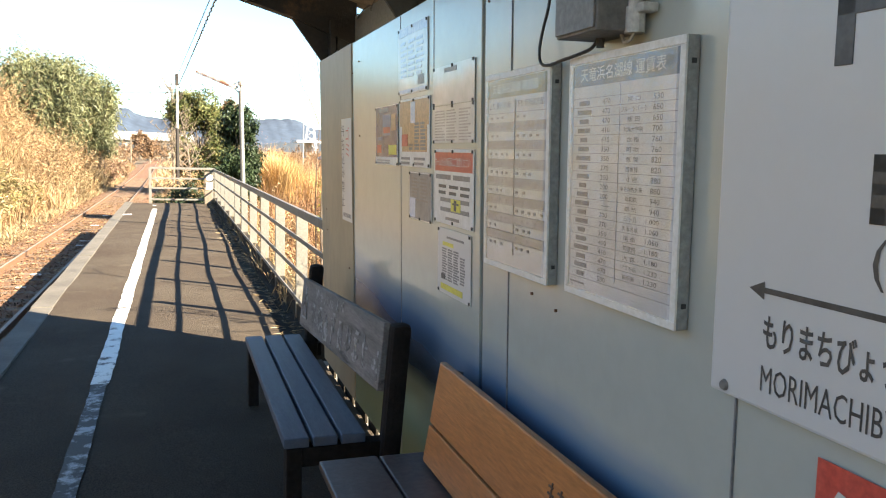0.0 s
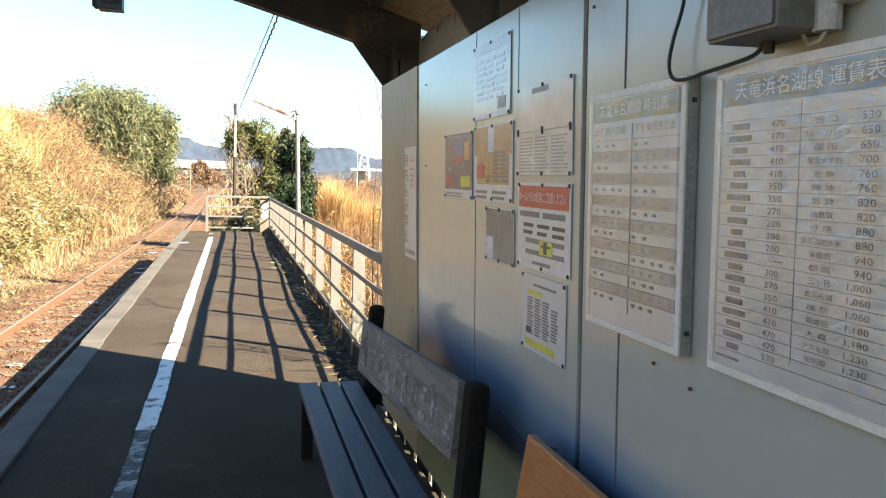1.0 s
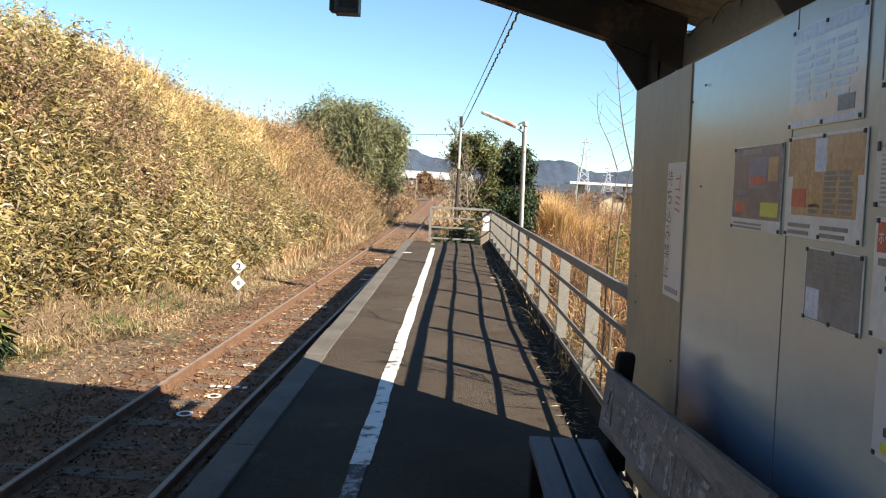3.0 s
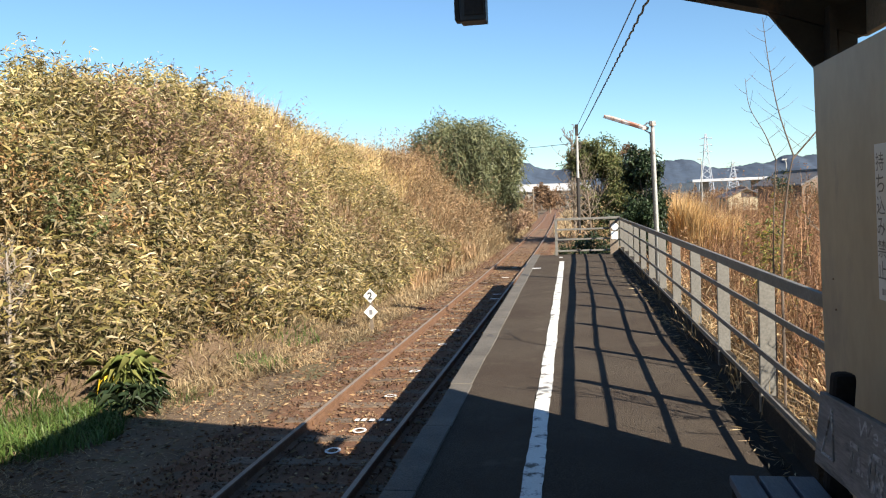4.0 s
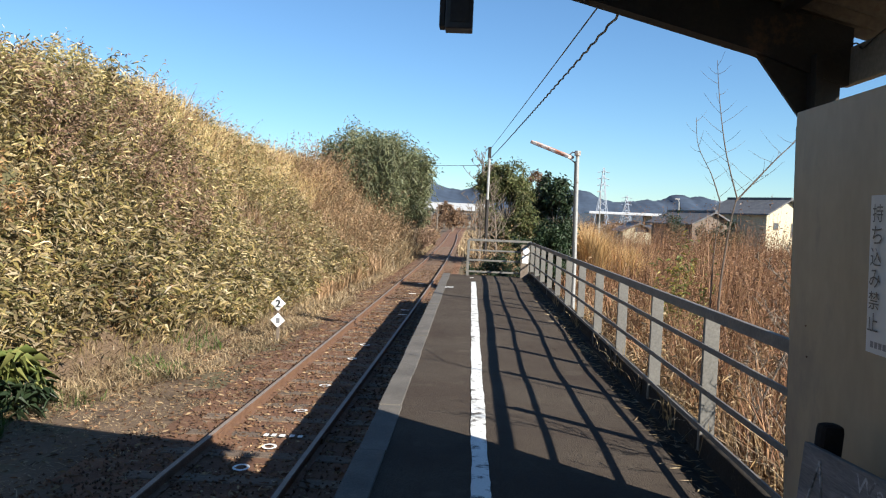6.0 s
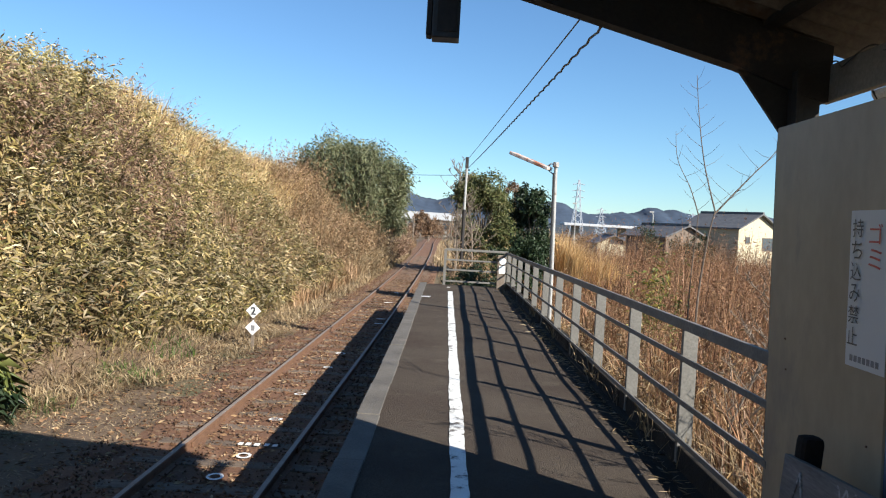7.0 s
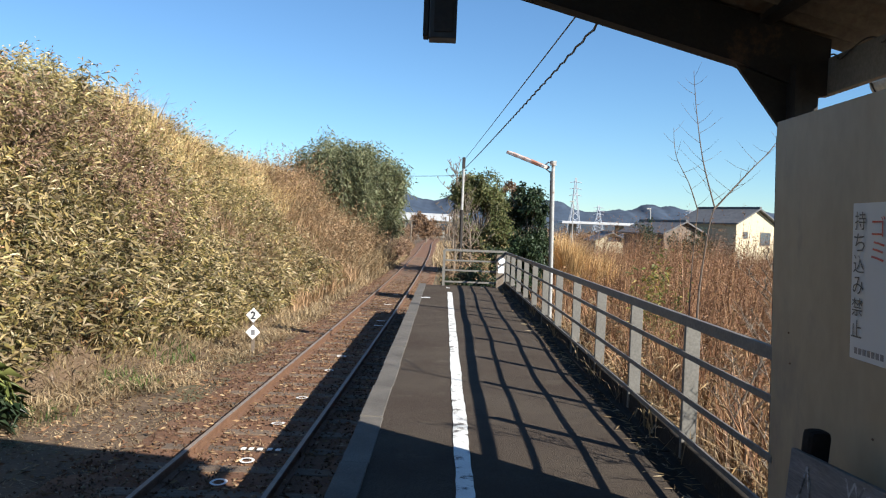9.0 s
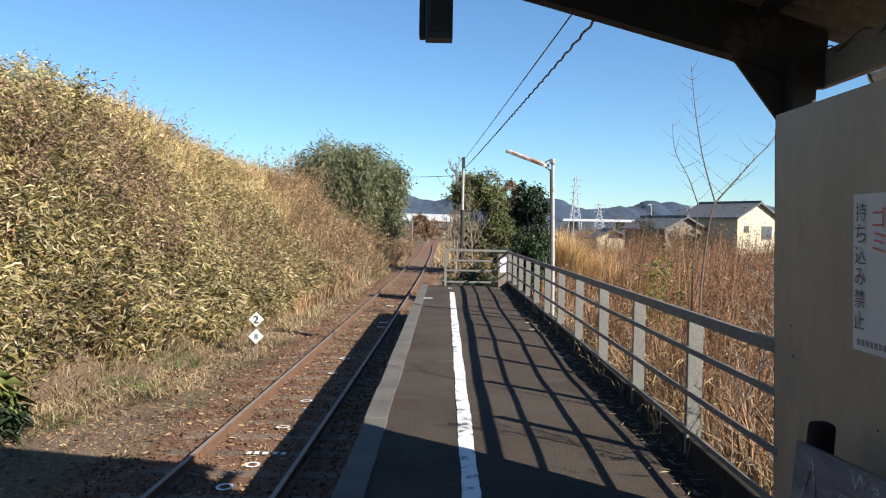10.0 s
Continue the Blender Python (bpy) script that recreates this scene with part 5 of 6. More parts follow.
def sapling(label, at, limbs, seed, twigs):
    """A bare sapling: bent tapering limbs, each a line of points with its radius, and fine side twigs that point up and out."""
    r = random.Random(seed)
    ob = thing("sapling", label, "tree", at)
    for name, rad, pts in limbs:
        line = rounded(pts, 5)
        limb = part(name, tube(bmesh.new(), line, rad, 6, 0.3), M_DARKTWIG, ob)
        for k in range(twigs if name != "stem" else 0):
            p = line[int(len(line) * (0.12 + 0.85 * k / twigs))]
            a = math.pi * (k % 2) + r.gauss(0, 0.7)
            n = r.uniform(0.09, 0.24) * (1.15 - 0.7 * k / twigs)
            q = p + Vector((n * math.cos(a), n * math.sin(a), n * r.uniform(0.5, 1.1)))
            part("twig", tube(bmesh.new(), [p, p.lerp(q, 0.5) + Vector((0, 0, -0.012)), q], 0.0018, 4, 0.4), M_DARKTWIG, limb)
    return ob


sapling("bare thin sapling forking at eye height beyond the fence", (2.27, 6.5, -1.08), [
    ("stem", 0.014, [(0, 0, 0), (0.0, 0, 1.2), (-0.01, 0.0, 2.05), (0.035, 0, 2.6), (0.085, 0, 2.87)]),
    ("limb", 0.0062, [(0.085, 0, 2.87), (-0.02, 0, 3.22), (-0.08, 0.03, 3.6), (-0.115, 0.05, 3.95)]),
    ("limb", 0.0075, [(0.075, 0, 2.84), (0.22, 0.03, 3.0), (0.40, 0.05, 3.2), (0.56, 0.08, 3.37), (0.80, 0.1, 3.75)])], 3, 17)
sapling("second bare sapling stem close beside a forked one", (2.22, 6.55, -1.08), [
    ("stem", 0.0095, [(0, 0, 0), (0.0, 0, 1.3), (-0.01, 0.0, 2.2), (0.02, 0, 2.84)]),
    ("limb", 0.005, [(0.02, 0, 2.84), (-0.06, 0.0, 3.05), (-0.165, 0.03, 3.27), (-0.19, 0.05, 3.5)])], 9, 9)
twig_tree("bare_shrub", "pale bare shrub in front of the bamboo grass", (-6.25, 8.55, float(ground_z(-6.25, 8.55)) - 0.03), 1.9, (-0.10, 0, 1), 21, M_GREYBARK, 3, 0.62, 0.22, 0.036, 10, 0.8, 0.006)

shrub = thing("yellow_shrub", "small shrub with long yellow-green leaves at the bank foot", "shrub", (-5.2, 9.25, float(ground_z(-5.2, 9.25))))
n = 120
a = rng.uniform(0, 2 * np.pi, n)
co, f = leaf_geometry(np.stack([rng.normal(0.05, 0.12, n), rng.normal(0, 0.10, n), rng.uniform(0.25, 0.66, n)], axis=1), np.stack([np.cos(a) + 0.35, np.sin(a), rng.uniform(-0.2, 0.7, n)], axis=1), rng.uniform(0.26, 0.44, n), rng.uniform(0.035, 0.055, n), 0.6)
raw_mesh("foliage", co, f, M_LONGLEAF, kind="", parent=shrub)
n = 12
a = rng.uniform(-2.6, 0.2, n)
co, f = leaf_geometry(np.stack([rng.normal(-0.03, 0.06, n), rng.normal(-0.12, 0.04, n), rng.uniform(0.36, 0.5, n)], axis=1), np.stack([0.5 * np.cos(a), np.sin(a) - 0.3, rng.uniform(-0.6, 0.1, n)], axis=1), rng.uniform(0.18, 0.28, n), rng.uniform(0.045, 0.06, n), 0.7)
raw_mesh("yellow_leaf_tuft", co, f, M_BRIGHTLEAF, "bright yellow dying leaves", kind="", parent=shrub)
for k in range(7):
    part("stem", tube(bmesh.new(), [(0, 0, -0.03), (0.05 * math.cos(k), 0.05 * math.sin(k), 0.3), (0.13 * math.cos(k), 0.13 * math.sin(k), 0.6)], 0.007, 4, 0.4), M_BARK, shrub)
shrub2 = thing("dark_shrub", "dark green broad-leaved shrub in shade at the bank foot", "shrub", (-4.95, 9.0, float(ground_z(-4.95, 9.0))))
n = 240
a = rng.uniform(0, 2 * np.pi, n)
co, f = leaf_geometry(np.stack([rng.normal(0, 0.17, n), rng.normal(0, 0.17, n), rng.uniform(0.03, 0.42, n)], axis=1), np.stack([np.cos(a), np.sin(a), rng.uniform(-0.5, 0.6, n)], axis=1), rng.uniform(0.14, 0.28, n), rng.uniform(0.025, 0.05, n), 0.5)
raw_mesh("foliage", co, f, M_DARKLEAF, kind="", parent=shrub2)
for k in range(8):
    part("stem", tube(bmesh.new(), [(0, 0, -0.03), (0.08 * math.cos(k), 0.08 * math.sin(k), 0.3), (0.2 * math.cos(k), 0.2 * math.sin(k), 0.4)], 0.008, 4, 0.4), M_BARK, shrub2)


raw_mesh("field_reeds", *merge(blades(26000, field(2.9, 14, 3, 32, 1.3, 1.1), 0.8, 1.55, 0.018, 0.35), blades(26000, field(3, 45, 26, 75, 1.0, 1.2), 0.8, 1.5, 0.04, 0.3), canes(2600, field(3.6, 22, 7, 48, 1.2, 1.2), 1.1, 2.0, 18, 0.07, 0.22, 0.12, 0.009, 0.9), canes(7000, field(4.6, 34, 14, 54, 1.1, 1.2), 2.1, 2.95, 24, 0.075, 0.25, 0.10, 0.012, 1.0), canes(1100, field(3.2, 7, 7, 16, 1.2, 1.2), 1.3, 2.2, 24, 0.05, 0.3, 0.12, 0.008, 0.9), canes(4200, field(7, 32, 24, 62, 1.0, 1.0), 1.9, 2.6, 20, 0.09, 0.3, 0.14, 0.012, 0.9)), M_FIELD, "field of brown dead reeds and weeds behind the fence", "reeds")
raw_mesh("fence_straw", *merge(blades(11000, field(2.12, 3.6, 3.5, 20.5, 1.2, 1.1), 0.3, 1.2, 0.015, 1.1, 0.9), blades(900, field(1.98, 2.25, 4, 20.5), 0.5, 1.15, 0.012, 0.5, 0.9), canes(30, spot(2.5, 4.6, 0.3, 0.6), 1.0, 1.6, 16, 0.08, 0.2, 0.2), canes(500, field(2.2, 4.2, 4, 18), 0.8, 1.5, 11, 0.12, 0.1, 0.3)), M_NEARSTRAW, "straw-coloured dead grass against the fence", "grass")
twig_tree("bare_shrub", "dense bare twiggy shrub close behind the fence", (2.6, 4.75, -1.08), 2.45, (-0.02, 0.02, 1), 61, M_BARK, 3, 0.42, 0.3, 0.02, 24, 0.9, 0.004)
twig_tree("bare_shrub", "brown twiggy shrub among the dead grass by the fence", (2.8, 5.7, -1.08), 2.2, (-0.05, 0.03, 1), 67, M_BARK, 3, 0.42, 0.25, 0.018, 20, 0.9, 0.0038)
twig_tree("bare_shrub", "brown twiggy shrub among the dead grass by the fence", (3.1, 7.9, -1.08), 2.1, (0.03, 0.03, 1), 71, M_BARK, 3, 0.42, 0.25, 0.018, 20, 0.9, 0.0038)
raw_mesh("green_weeds", *merge(canes(60, spot(3.9, 14, 0.4, 0.6), 1.3, 2.0, 16, 0.12, 0.22, 0.08)), M_YELLOWLEAF, "yellowing green weeds among the reeds", "weeds")
raw_mesh("pampas_grass", *merge(blades(11000, spot(4.75, 29, 0.55, 1.0), 2.5, 3.6, 0.018, 0.32, 0.8), blades(9000, spot(5.7, 29.2, 0.8, 1.0), 1.7, 2.8, 0.018, 0.3, 0.8)), M_PAMPAS, "mound of golden pampas grass", "pampas grass")

def crown_tree(name, label, at, blobs, leaves, leaf, material, trunk_h, trunk_r, seed, bark=None, up=0.1):
    """A trunk with limbs to each clump, and leaves in uneven clumps with gaps between."""
    r = np.random.default_rng(seed)
    ob = thing(name, label, "tree", at)
    bm = bmesh.new()
    tube(bm, [(0, 0, -0.1), (0.05, 0.02, trunk_h * 0.5), (0.0, 0.05, trunk_h)], trunk_r, 8, 0.6)
    for bx, by, bz, _, _ in blobs:
        tube(bm, [(0, 0.03, trunk_h * 0.7), (bx * 0.5, by * 0.5, (trunk_h * 0.8 + bz) / 2), (bx, by, bz)], trunk_r * 0.4, 5, 0.3)
    part("trunk", bm, bark or M_BARK, ob)
    ps = []
    w = np.array([b[3] ** 2 for b in blobs])
    for (bx, by, bz, br, bh), k in zip(blobs, (leaves * w / w.sum()).astype(int)):
        sub = r.normal(size=(max(5, k // 45), 3))
        sub = sub / np.linalg.norm(sub, axis=1, keepdims=True) * r.uniform(0.45, 1.0, (len(sub), 1))
        c = sub[r.integers(0, len(sub), k)] + r.normal(0, 0.17, (k, 3))
        ps.append(c * np.array([br, br, bh]) + np.array([bx, by, bz]))
    p = np.concatenate(ps)
    d = r.normal(size=p.shape) + np.array([0, 0, up])
    ll = r.uniform(0.6, 1.3, len(p)) * leaf
    raw_mesh("crown", *leaf_geometry(p, d, ll, ll * 0.45, 0.3), material, kind="", parent=ob)
    return ob


def scatter_blobs(seed, n, rx, ry, z0, z1, r0, r1):
    r = random.Random(seed)
    return [(r.uniform(-rx, rx), r.uniform(-ry, ry), r.uniform(z0, z1), r.uniform(r0, r1), r.uniform(r0, r1)) for _ in range(n)]


crown_tree("dark_tree", "dark glossy evergreen tree beyond the platform end", (2.78, 23.6, -1.05), scatter_blobs(2, 26, 0.38, 0.5, 0.2, 4.05, 0.28, 0.46), 26000, 0.11, M_DARKLEAF, 2.4, 0.06, 11)
crown_tree("green_tree", "bushy olive-green tree beyond the platform end", (2.1, 41, -0.97), scatter_blobs(5, 30, 1.2, 1.0, 0.2, 4.95, 0.5, 0.9), 36000, 0.15, M_TREE, 3.0, 0.09, 12)
for x, y, h, n in ((1.15, 24.2, 0.9, 2600), (1.75, 23.0, 0.75, 2200), (0.75, 27.0, 1.0, 2400), (1.5, 28.5, 1.3, 3000), (2.3, 30.0, 1.7, 3600)):
    crown_tree("evergreen_shrub", "low dark evergreen shrub beyond the end fence", (x, y, -1.0), scatter_blobs(int(x * 40), 7, 0.45, 0.5, 0.25, h, 0.28, 0.42), n, 0.09, M_DARKLEAF, 0.4, 0.03, int(y * 3))
crown_tree("vine_tree", "brown vine-covered tree between two evergreens", (3.7, 42.5, -0.97), scatter_blobs(8, 8, 0.5, 0.5, 2.0, 4.9, 0.4, 0.7), 7000, 0.14, M_BROWNTREE, 3.2, 0.07, 13)
twig_tree("bare_tree", "bare brown tree beside the utility pole", (0.75, 40, -0.97), 5.6, (0.01, 0, 1), 31, M_BARK, 3, 0.40, 0.12, 0.07, 34, 0.9, 0.020)
twig_tree("bare_tree", "bare brown tree behind the platform end", (1.6, 39, -0.97), 4.2, (0.1, 0, 1), 35, M_BARK, 3, 0.42, 0.2, 0.06, 20, 0.9, 0.018)
raw_mesh("end_weeds", *merge(blades(2600, field(0.3, 4.5, 21.2, 38, 1, 1), 0.2, 0.7, 0.018, 0.8), blades(260, spot(1.45, 21.5, 0.22, 0.2), 0.5, 1.0, 0.014, 0.9), canes(420, field(0.6, 4.5, 26, 39), 0.8, 1.9, 12, 0.12, 0.3, 0.3)), M_BROWN, "brown weeds beyond the platform end", "weeds")
raw_mesh("verge_grass", *merge(blades(3000, field(-0.1, 1.2, 21.2, 60, 1, 1.2), 0.08, 0.35, 0.016, 1.2), blades(3000, field(-0.6, 3, 45, 110), 0.3, 1.0, 0.05, 0.6)), M_PALE, "pale dead grass beside the track", "grass")

# bamboo grove on the bank
grove = thing("bamboo_grove", "dense grove of green bamboo on the bank", "bamboo", (-5.55, 46.5, 1.5))
r = np.random.default_rng(17)
tops = []
for k in range(90):
    a, q = r.uniform(0, 2 * math.pi), math.sqrt(r.random())
    bx, by = 2.7 * q * math.cos(a), 3.0 * q * math.sin(a)
    h = (5.4 - 2.3 * (abs(bx + 0.1) / 2.9) ** 2) * r.uniform(0.80, 1.0)
    lean = Vector((bx * 0.04 + r.normal(0, 0.05), by * 0.03, 1))
    top = Vector((bx, by, -2.4)) + lean * (h + 2.2) * 0.94
    part("culm", tube(bmesh.new(), [(bx, by, -2.4), Vector((bx, by, -2.4)).lerp(top, 0.6), top + Vector((lean.x, lean.y, -0.15)) * 0.5], 0.03, 4, 0.2), M_BARK, grove)
    m = 620
    t = r.uniform(0.36, 1.05, m)
    p = np.array([[bx, by, -2.4]]) + t[:, None] * (np.array(top) - np.array([bx, by, -2.4]))[None] + r.normal(0, 0.30, (m, 3)) * np.array([1, 1, 0.6])
    tops.append(p)
p = np.concatenate(tops)
d = r.normal(size=p.shape) + np.array([0.3, 0, -0.25])
raw_mesh("crown", *leaf_geometry(p, d, r.uniform(0.16, 0.34, len(p)), r.uniform(0.03, 0.052, len(p)), 0.4), M_BAMBOOTREE, kind="", parent=grove)

# ---- distance ----
pole = thing("utility_pole", "slim utility pole with a dark lower shaft and service wires", "utility pole", (0.97, 36, -0.97))
part("shaft", tube(bmesh.new(), [(0, 0, 0), (0.01, 0, 3.3)], 0.085, 10, 0.9), M_DARKSTEEL, pole, "dark lower shaft")
part("upper_shaft", tube(bmesh.new(), [(0.01, 0, 3.3), (0.02, 0, 5.3)], 0.062, 10, 0.9), M_TARP, pole, "pale steel upper shaft")
part("cap", boxes((-0.06, 0.09, -0.07, 0.07, 5.2, 5.72), bevel=0.02), M_DARKSTEEL, pole)
part("insulator_arm", boxes((-0.05, 0.17, -0.03, 0.03, 5.1, 5.16), bevel=0.01), M_DARKSTEEL, pole)


def span(a, b, sag, r, wave=0.0, n=60):
    pts = []
    for i in range(n + 1):
        t = i / n
        p = Vector(a).lerp(Vector(b), t)
        p.z -= 4 * sag * t * (1 - t)
        if wave:
            p.x += wave * math.sin(t * 520)
            p.z += wave * math.cos(t * 520)
        pts.append(p)
    return tube(bmesh.new(), pts, r, 5)


mast = thing("wire_mast", "thin steel wire mast on the shelter roof", "mast", (1.59, -3.5, 2.68))
part("shaft", tube(bmesh.new(), [(0, 0, 0.03), (0, 0, 0.8)], 0.03, 8, 0.9), M_TARP, mast)
solid("service_wire", span((0.99, 36, 4.62), (1.714, -3.5, 3.47), 0.03, 0.009), M_BLACK, "thin black service wire from the pole over the shelter", "wire")
solid("service_wire", span((1.06, 36, 4.26), (1.466, -3.5, 2.89), 0.05, 0.011, 0.009, 260), M_BLACK, "twisted black service cable from the pole over the shelter", "wire")
solid("far_wire", span((0.97, 36, 3.92), (-9, 56, 5.3), 0.2, 0.012), M_BLACK, "thin black wire crossing the track", "wire")
crown_tree("round_tree", "round brown leafless-looking tree beside the far track", (-2.4, 112, -1), scatter_blobs(9, 10, 1.3, 1.3, 1.6, 3.8, 0.9, 1.3), 3500, 0.35, M_BROWNTREE, 2.2, 0.15, 19)
for x, y, s in ((-7.5, 84, 1.0), (-5.2, 92, 0.8), (3.2, 96, 0.8), (4.6, 110, 1.0)):
    crown_tree("scrub", "low brown-green scrub beside the far track", (x, y, -1.0), scatter_blobs(int(abs(x) * 10), 7, 1.6 * s, 1.6 * s, 0.4, 1.5 * s, 0.7, 1.1), 1500, 0.25, M_BROWNTREE if x > -6 else M_TREE, 0.7, 0.06, int(y))
crown_tree("hedge", "dark green hedge near the house", (17.6, 58, -1.1), scatter_blobs(77, 14, 2.6, 1.0, 0.6, 2.9, 0.7, 1.0), 7000, 0.16, M_DARKLEAF, 0.8, 0.06, 78)
crown_tree("garden_shrub", "white-flowering garden shrub by the house", (24.0, 53, -1.1), scatter_blobs(79, 5, 1.6, 0.6, 0.3, 1.0, 0.4, 0.6), 900, 0.14, M_DARKLEAF, 0.5, 0.05, 80)

for x, y, q in ((-3.0, 49, 0.9), (-3.5, 53, 1.0), (-2.9, 57, 0.8)):
    crown_tree("brush_mound", "rounded grey-brown brush overhanging the far track", (x, y, -0.97), scatter_blobs(int(y), 8, 0.7 * q, 1.1 * q, 0.5, 1.3 * q, 0.4, 0.65), 3200, 0.13, M_TWIG, 0.6, 0.05, int(y) + 1)

raw_mesh("far_woods", *merge(canes(500, field(-20, 12, 132, 150), 2.2, 3.8, 30, 0.35, 0.5, 0.2, 0.03), canes(700, field(12, 70, 120, 170), 1.8, 3.2, 26, 0.4, 0.5, 0.2, 0.03)), M_BROWNTREE, "far brown and grey scrub woods across the fields", "woods")
shed = thing("long_building", "long low white building beyond the fields", "building", (-5.0, 170, -1))
part("wall", boxes((-9, 9.5, 0, 14, 0, 3.6)), M_CONC, shed)
bm = bmesh.new()
for y in (-0.6, 14.6):
    bm.faces.new([bm.verts.new(p) for p in ((-9.4, y, 3.6), (9.9, y, 3.6), (9.9, y, 5.1), (-9.4, y, 5.3))])
bmesh.ops.bridge_loops(bm, edges=bm.edges[:])
part("roof", bm, M_FARWHITE, shed, "broad white roof")
for k in range(7):
    part("window", boxes((-8.2 + 2.5 * k, -6.8 + 2.5 * k, -0.06, 0.02, 1.6, 3.0)), M_GLASS, shed)

via = thing("viaduct", "long pale elevated road on piers across the fields", "viaduct", (60, 210, -1))
part("deck", boxes((-28, 6, 0, 10, 4.5, 5.2), bevel=0.1), M_FARWHITE, via)
for k in range(3):
    part("pier", boxes((-25 + 13 * k, -23.4 + 13 * k, 3, 7, 0, 4.5)), M_CONC, via)


def house(name, label, at, w, d, h, rise, turn, wall_mat, windows):
    """A small house: walls, a tiled gable roof with eaves, and windows with frames and panes on the side that faces the platform."""
    ob = thing(name, label, "house", at)
    ob.rotation_euler = (0, 0, radians(turn))
    bm = bmesh.new()
    for y in (0, d):
        bm.faces.new([bm.verts.new(p) for p in ((0, y, 0), (w, y, 0), (w, y, h), (w / 2, y, h + rise), (0, y, h))])
    bmesh.ops.bridge_loops(bm, edges=bm.edges[:])
    part("wall", bm, wall_mat, ob)
    for s in (-1, 1):
        bm = bmesh.new()
        e = 0.45
        k = rise / (w / 2)
        for y in (-e, d + e):
            x0, x1 = w / 2, w / 2 + s * (w / 2 + e)
            z0, z1 = h + rise + 0.02, h - k * e + 0.02
            bm.faces.new([bm.verts.new(p) for p in ((x0, y, z0), (x1, y, z1), (x1, y, z1 + 0.14), (x0, y, z0 + 0.14))])
        bmesh.ops.bridge_loops(bm, edges=bm.edges[:])
        part("roof", bm, M_TILE, ob, "dark grey tiled roof slope")
    part("ridge", boxes((w / 2 - 0.14, w / 2 + 0.14, -0.45, d + 0.45, h + rise + 0.1, h + rise + 0.3), bevel=0.04), M_TILE, ob)
    for x0, x1, z0, z1 in windows:
        f = part("window", boxes((x0, x1, -0.05, 0.0, z0, z1)), M_DARKWALL, ob)
        part("pane", boxes((x0 + 0.07, (x0 + x1) / 2 - 0.02, -0.06, -0.049, z0 + 0.07, z1 - 0.07)), M_GLASS, f)
        part("pane", boxes(((x0 + x1) / 2 + 0.02, x1 - 0.07, -0.06, -0.049, z0 + 0.07, z1 - 0.07)), M_GLASS, f)
    return ob


house("house", "cream-walled two-storey house with a dark tiled gable roof", (27.3, 72, -1.3), 5.85, 6.3, 4.2, 1.3, 33, M_CREAM, ((1.0, 1.7, 2.7, 3.4), (3.6, 5.2, 2.1, 3.4)))
house("house", "low brown house with a dark tiled roof behind the hedge", (20.6, 72, -1.3), 4.6, 6.0, 3.0, 1.0, 24, M_DARKWALL, ((0.8, 2.2, 0.9, 1.8),))
house("house", "small cream house with a grey roof across the field", (19.4, 98, -1.2), 4.0, 6, 1.7, 0.9, 0, M_CREAM, ((1.5, 3.2, 1.6, 2.2),))
house("house", "low grey-roofed house across the field", (24.5, 104, -1.2), 6.5, 6, 2.1, 0.9, 0, M_DARKWALL, ((1.0, 2.6, 0.9, 1.8),))
house("house", "distant low house behind the reeds", (30.5, 110, -1.2), 6.0, 6, 2.3, 1.0, 0, M_FARWHITE, ((1.0, 2.6, 0.9, 1.8),))


def far_lamp(x, y, h):
    ob = thing("street_lamp", "tall thin street lamp by the far road", "street lamp", (x, y, -1.2), "lamps by the far road")
    part("pole", tube(bmesh.new(), [(0, 0, 0), (0, 0, h - 0.3), (-0.1, 0, h)], 0.065, 6, 0.7), M_TARP, ob)
    part("head", boxes((-0.42, 0.04, -0.1, 0.1, h - 0.04, h + 0.10), bevel=0.035), M_TARP, ob)


far_lamp(21.4, 80, 5.3)
far_lamp(15.4, 92, 6.2)
far_lamp(31.0, 128, 3.4)


for x, y, h in ((1.05, 74, 3.9), (0.75, 92, 4.2), (-3.6, 88, 3.4)):
    ob = thing("track_pole", "thin wooden pole beside the far track", "pole", (x, y, -1.0), "poles beside the far track")
    part("shaft", tube(bmesh.new(), [(0, 0, 0), (0.02, 0, h * 0.6), (0.03, 0, h)], 0.09, 8, 0.75), M_BARK, ob)
    part("crossbar", boxes((-0.35, 0.4, -0.04, 0.04, h - 0.4, h - 0.32), bevel=0.01), M_BARK, ob)
cab_box = thing("relay_cabinet", "small white equipment cabinet beside the far track", "cabinet", (-3.0, 61, -0.98))
part("body", boxes((-0.22, 0.22, -0.18, 0.18, 0.1, 0.85), bevel=0.02), M_WHITE, cab_box)
part("door", boxes((-0.19, 0.19, -0.195, -0.181, 0.14, 0.80), bevel=0.005), M_WHITE, cab_box)
part("foot", boxes((-0.18, 0.18, -0.14, 0.14, 0.0, 0.1)), M_CONC, cab_box)


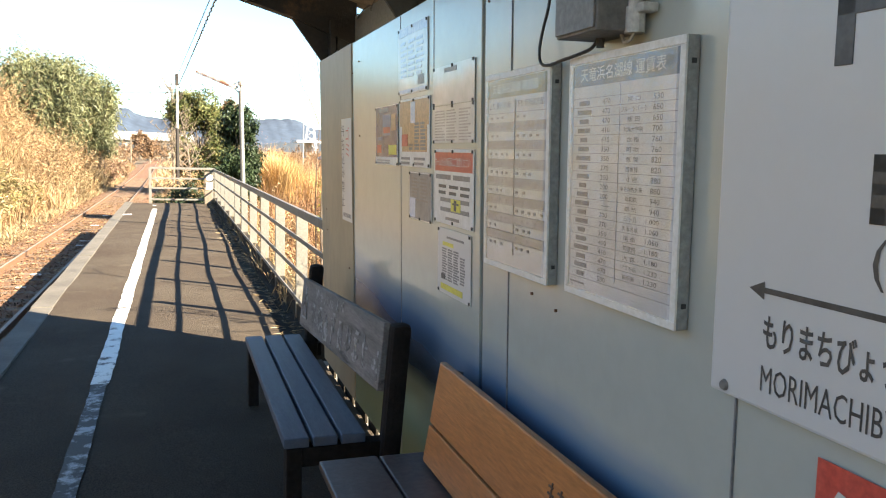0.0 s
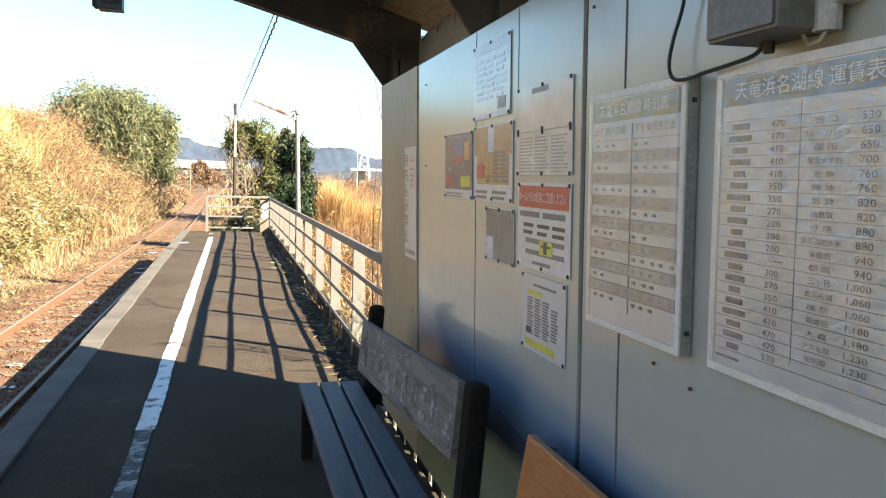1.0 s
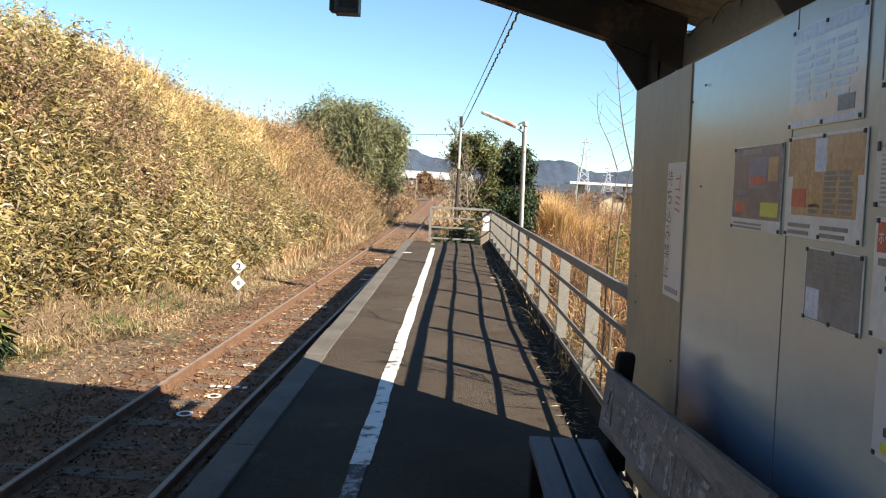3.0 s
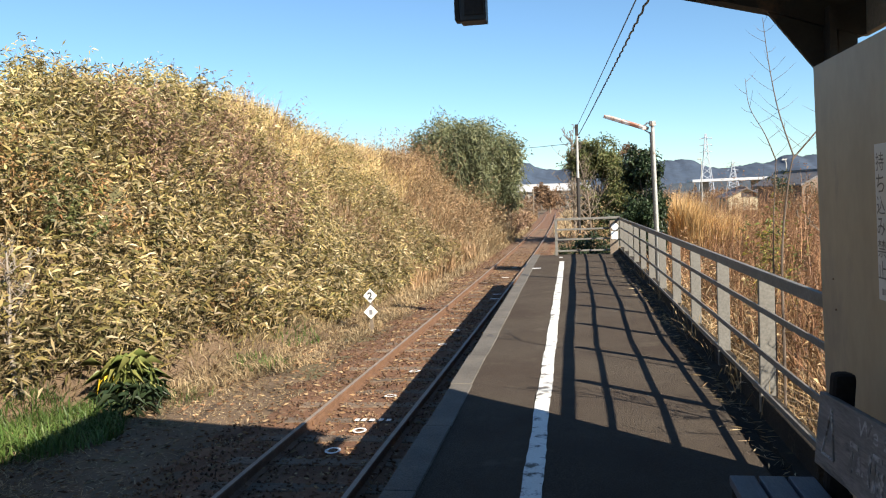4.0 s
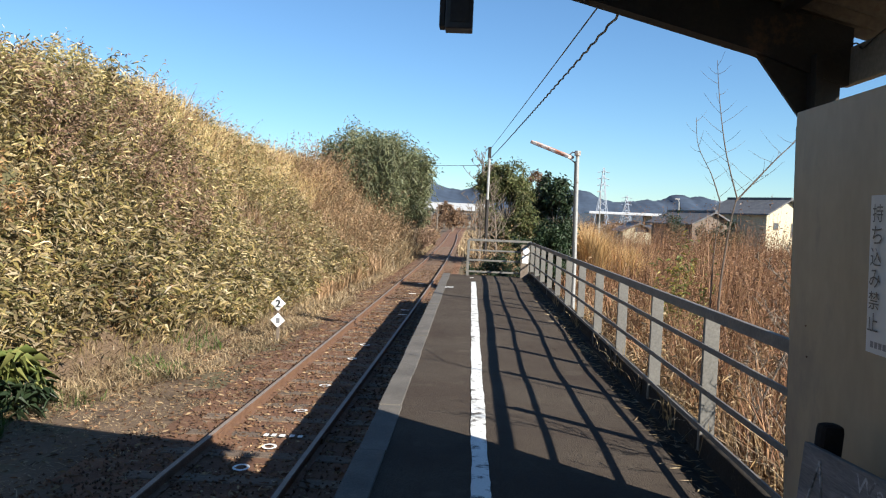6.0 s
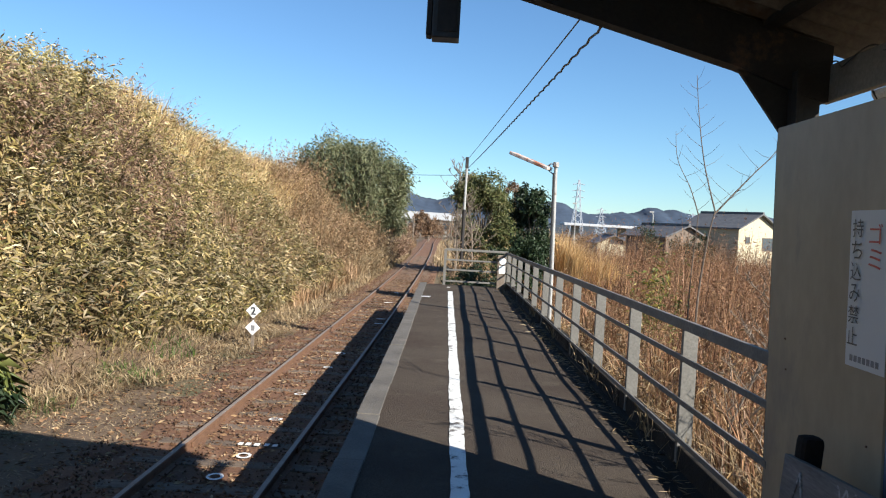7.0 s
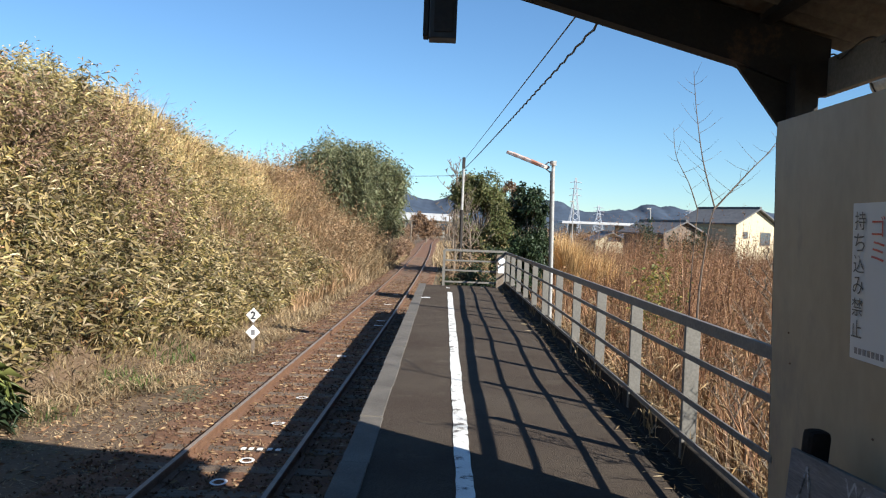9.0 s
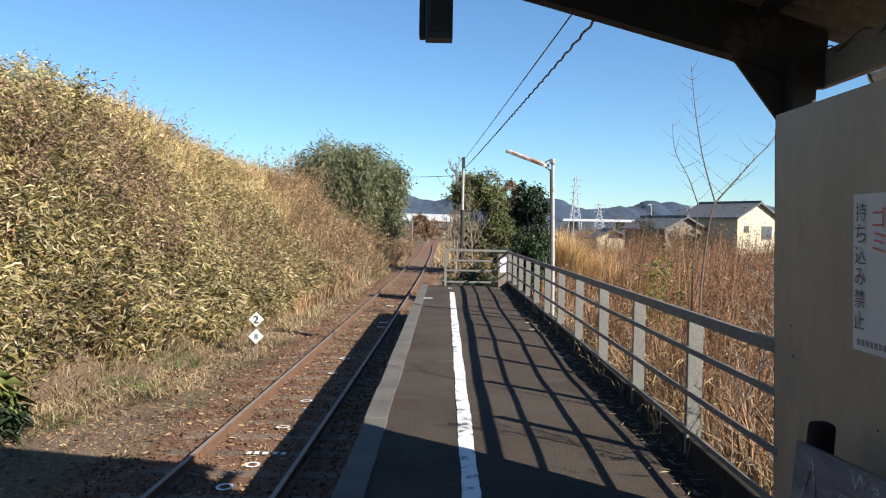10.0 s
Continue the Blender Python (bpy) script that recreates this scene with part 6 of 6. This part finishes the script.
def pylon(x, y, h, w):
    ob = thing("power_pylon", "distant lattice steel power pylon", "pylon", (x, y, -1), "power pylons")
    t = 0.22
    for sx in (-1, 1):
        for sy in (-1, 1):
            part("leg", tube(bmesh.new(), [(sx * w, sy * w, 0), (sx * w * 0.35, sy * w * 0.35, h * 0.6), (sx * 0.3, sy * 0.3, h)], t, 4, 0.6), M_PYLON, ob)
    bm = bmesh.new()
    for k in range(9):
        z0, z1 = h * k / 9, h * (k + 1) / 9
        f = lambda z: w * (1 - 0.65 * z / (h * 0.6)) if z < h * 0.6 else w * 0.35 * (1 - 0.85 * (z - h * 0.6) / (h * 0.4))
        for s in (-1, 1):
            tube(bm, [(-s * f(z0), -f(z0), z0), (s * f(z1), -f(z1), z1)], t * 0.6, 4)
    part("bracing", bm, M_PYLON, ob)
    for k in range(3):
        z = h * (0.70 + 0.11 * k)
        part("cross_arm", tube(bmesh.new(), [(-w * 0.9, 0, z), (0, 0, z + 0.5), (w * 0.9, 0, z)], t * 0.8, 4), M_PYLON, ob)


pylon(58.8, 350, 26.5, 3.0)
pylon(93.5, 470, 18.5, 3.6)
pylon(165, 520, 20, 3.4)
pylon(128, 420, 10, 2.0)


def hills(name, y, bumps, x0, x1, material, rough, low=4.0):
    xs = np.linspace(x0, x1, 520)
    z = np.full_like(xs, low)
    for cx, h, s in bumps:
        z = np.maximum(z, 0) + h * np.exp(-((xs - cx) / s) ** 2)
    z = z + rough * (1.6 * np.sin(xs * 0.021 + 2) + np.sin(xs * 0.043) + 0.7 * np.sin(xs * 0.097 + 1) + 0.5 * np.sin(xs * 0.21) + 0.3 * np.sin(xs * 0.53))
    rows = []
    for t, k in ((0, 0.0), (0.35, 0.55), (0.7, 0.86), (1.0, 1.0), (1.6, 0.0)):
        rows.append(np.stack([xs + 6 * np.sin(t * 9 + xs * 0.05), y + t * 260 + 20 * np.sin(xs * 0.02 + t * 4), -2 + (z + 2) * k], axis=1))
    co = np.concatenate(rows)
    i, j = np.meshgrid(np.arange(len(xs) - 1), np.arange(len(rows) - 1))
    k = (j * len(xs) + i).ravel()
    raw_mesh(name, co, np.stack([k, k + 1, k + 1 + len(xs), k + len(xs)], axis=1), material, "distant wooded hills on the horizon with haze blue in their colour", "hills", "structure")


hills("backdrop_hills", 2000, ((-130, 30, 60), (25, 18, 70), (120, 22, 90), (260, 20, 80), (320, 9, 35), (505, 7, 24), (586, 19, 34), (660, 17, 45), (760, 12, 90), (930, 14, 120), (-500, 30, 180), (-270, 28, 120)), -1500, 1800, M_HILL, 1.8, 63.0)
# nearer ridge, with less haze blue mixed into its colour
M_NEARHILL = surf("near_hazed_hill", (0.028, 0.040, 0.052), (0.042, 0.056, 0.066), 0.02, 0.95, bump=0.0, fine=0.1)
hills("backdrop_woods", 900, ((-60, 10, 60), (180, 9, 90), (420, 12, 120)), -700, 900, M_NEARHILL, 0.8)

# dead leaves and bits of straw lying between the bank and the rails
M_LITTER = leafy("leaf_litter", [(0.07, 0.035, 0.02), (0.16, 0.085, 0.045), (0.27, 0.17, 0.09), (0.38, 0.28, 0.16), (0.11, 0.06, 0.035), (0.20, 0.10, 0.05)], 0.8, 0.0)
n = 16000
sy = 4 + 30 * rng.random(n) ** 1.5
sx = foot_x(sy) - 0.2 + (track_x(sy) + 1.2 - foot_x(sy)) * rng.random(n) ** 1.4
a = rng.uniform(0, 2 * np.pi, n)
lz = np.where(sx > track_x(sy) - 1.45, -0.930, ground_z(sx, sy) + 0.012)
raw_mesh("leaf_litter", *leaf_geometry(np.stack([sx, sy, lz], axis=1), np.stack([np.cos(a), np.sin(a), rng.uniform(0, 0.35, n)], axis=1), rng.uniform(0.03, 0.11, n), rng.uniform(0.010, 0.032, n), 0.05), M_LITTER, "dead leaves and bits of straw lying beside the rails", "litter")

# straw blown on to the platform along the fence
n = 700
sy = rng.uniform(4.2, 20.4, n)
sx = 1.80 - np.abs(rng.normal(0, 0.12, n)) * (rng.random(n) ** 0.5)
a = rng.uniform(0, 2 * np.pi, n)
raw_mesh("blown_straw", *leaf_geometry(np.stack([sx, sy, np.vectorize(asphalt_z)(sx, sy) + 0.008], axis=1), np.stack([np.cos(a), np.sin(a), rng.uniform(0, 0.12, n)], axis=1), rng.uniform(0.04, 0.16, n), rng.uniform(0.004, 0.012, n), 0.0), M_PALE, "bits of straw and dead leaves blown against the fence kerb", "litter")
tp = np.concatenate([np.stack([rng.normal(1.86, 0.035, k), rng.normal(y, w, k), np.full(k, 0.03)], axis=1) for y, w, k in ((5.6, 0.10, 10), (6.35, 0.16, 26), (7.3, 0.10, 10), (8.35, 0.18, 26), (9.6, 0.12, 10), (11.4, 0.2, 16), (14.2, 0.2, 14))])
n = len(tp)
raw_mesh("straw_tufts", *blade_geometry(tp, rng.uniform(0.12, 0.34, n), rng.uniform(0.006, 0.013, n), np.abs(rng.normal(0, 1.0, n)), 0.9), M_PALE, "pale straw tufts hanging over the fence kerb", "grass")
raw_mesh("rough_grass", *blades(9000, field(2.1, 9, -10, 4), 0.15, 0.7, 0.02, 0.8), M_PALE, "rough dead grass behind the shelter", "grass")
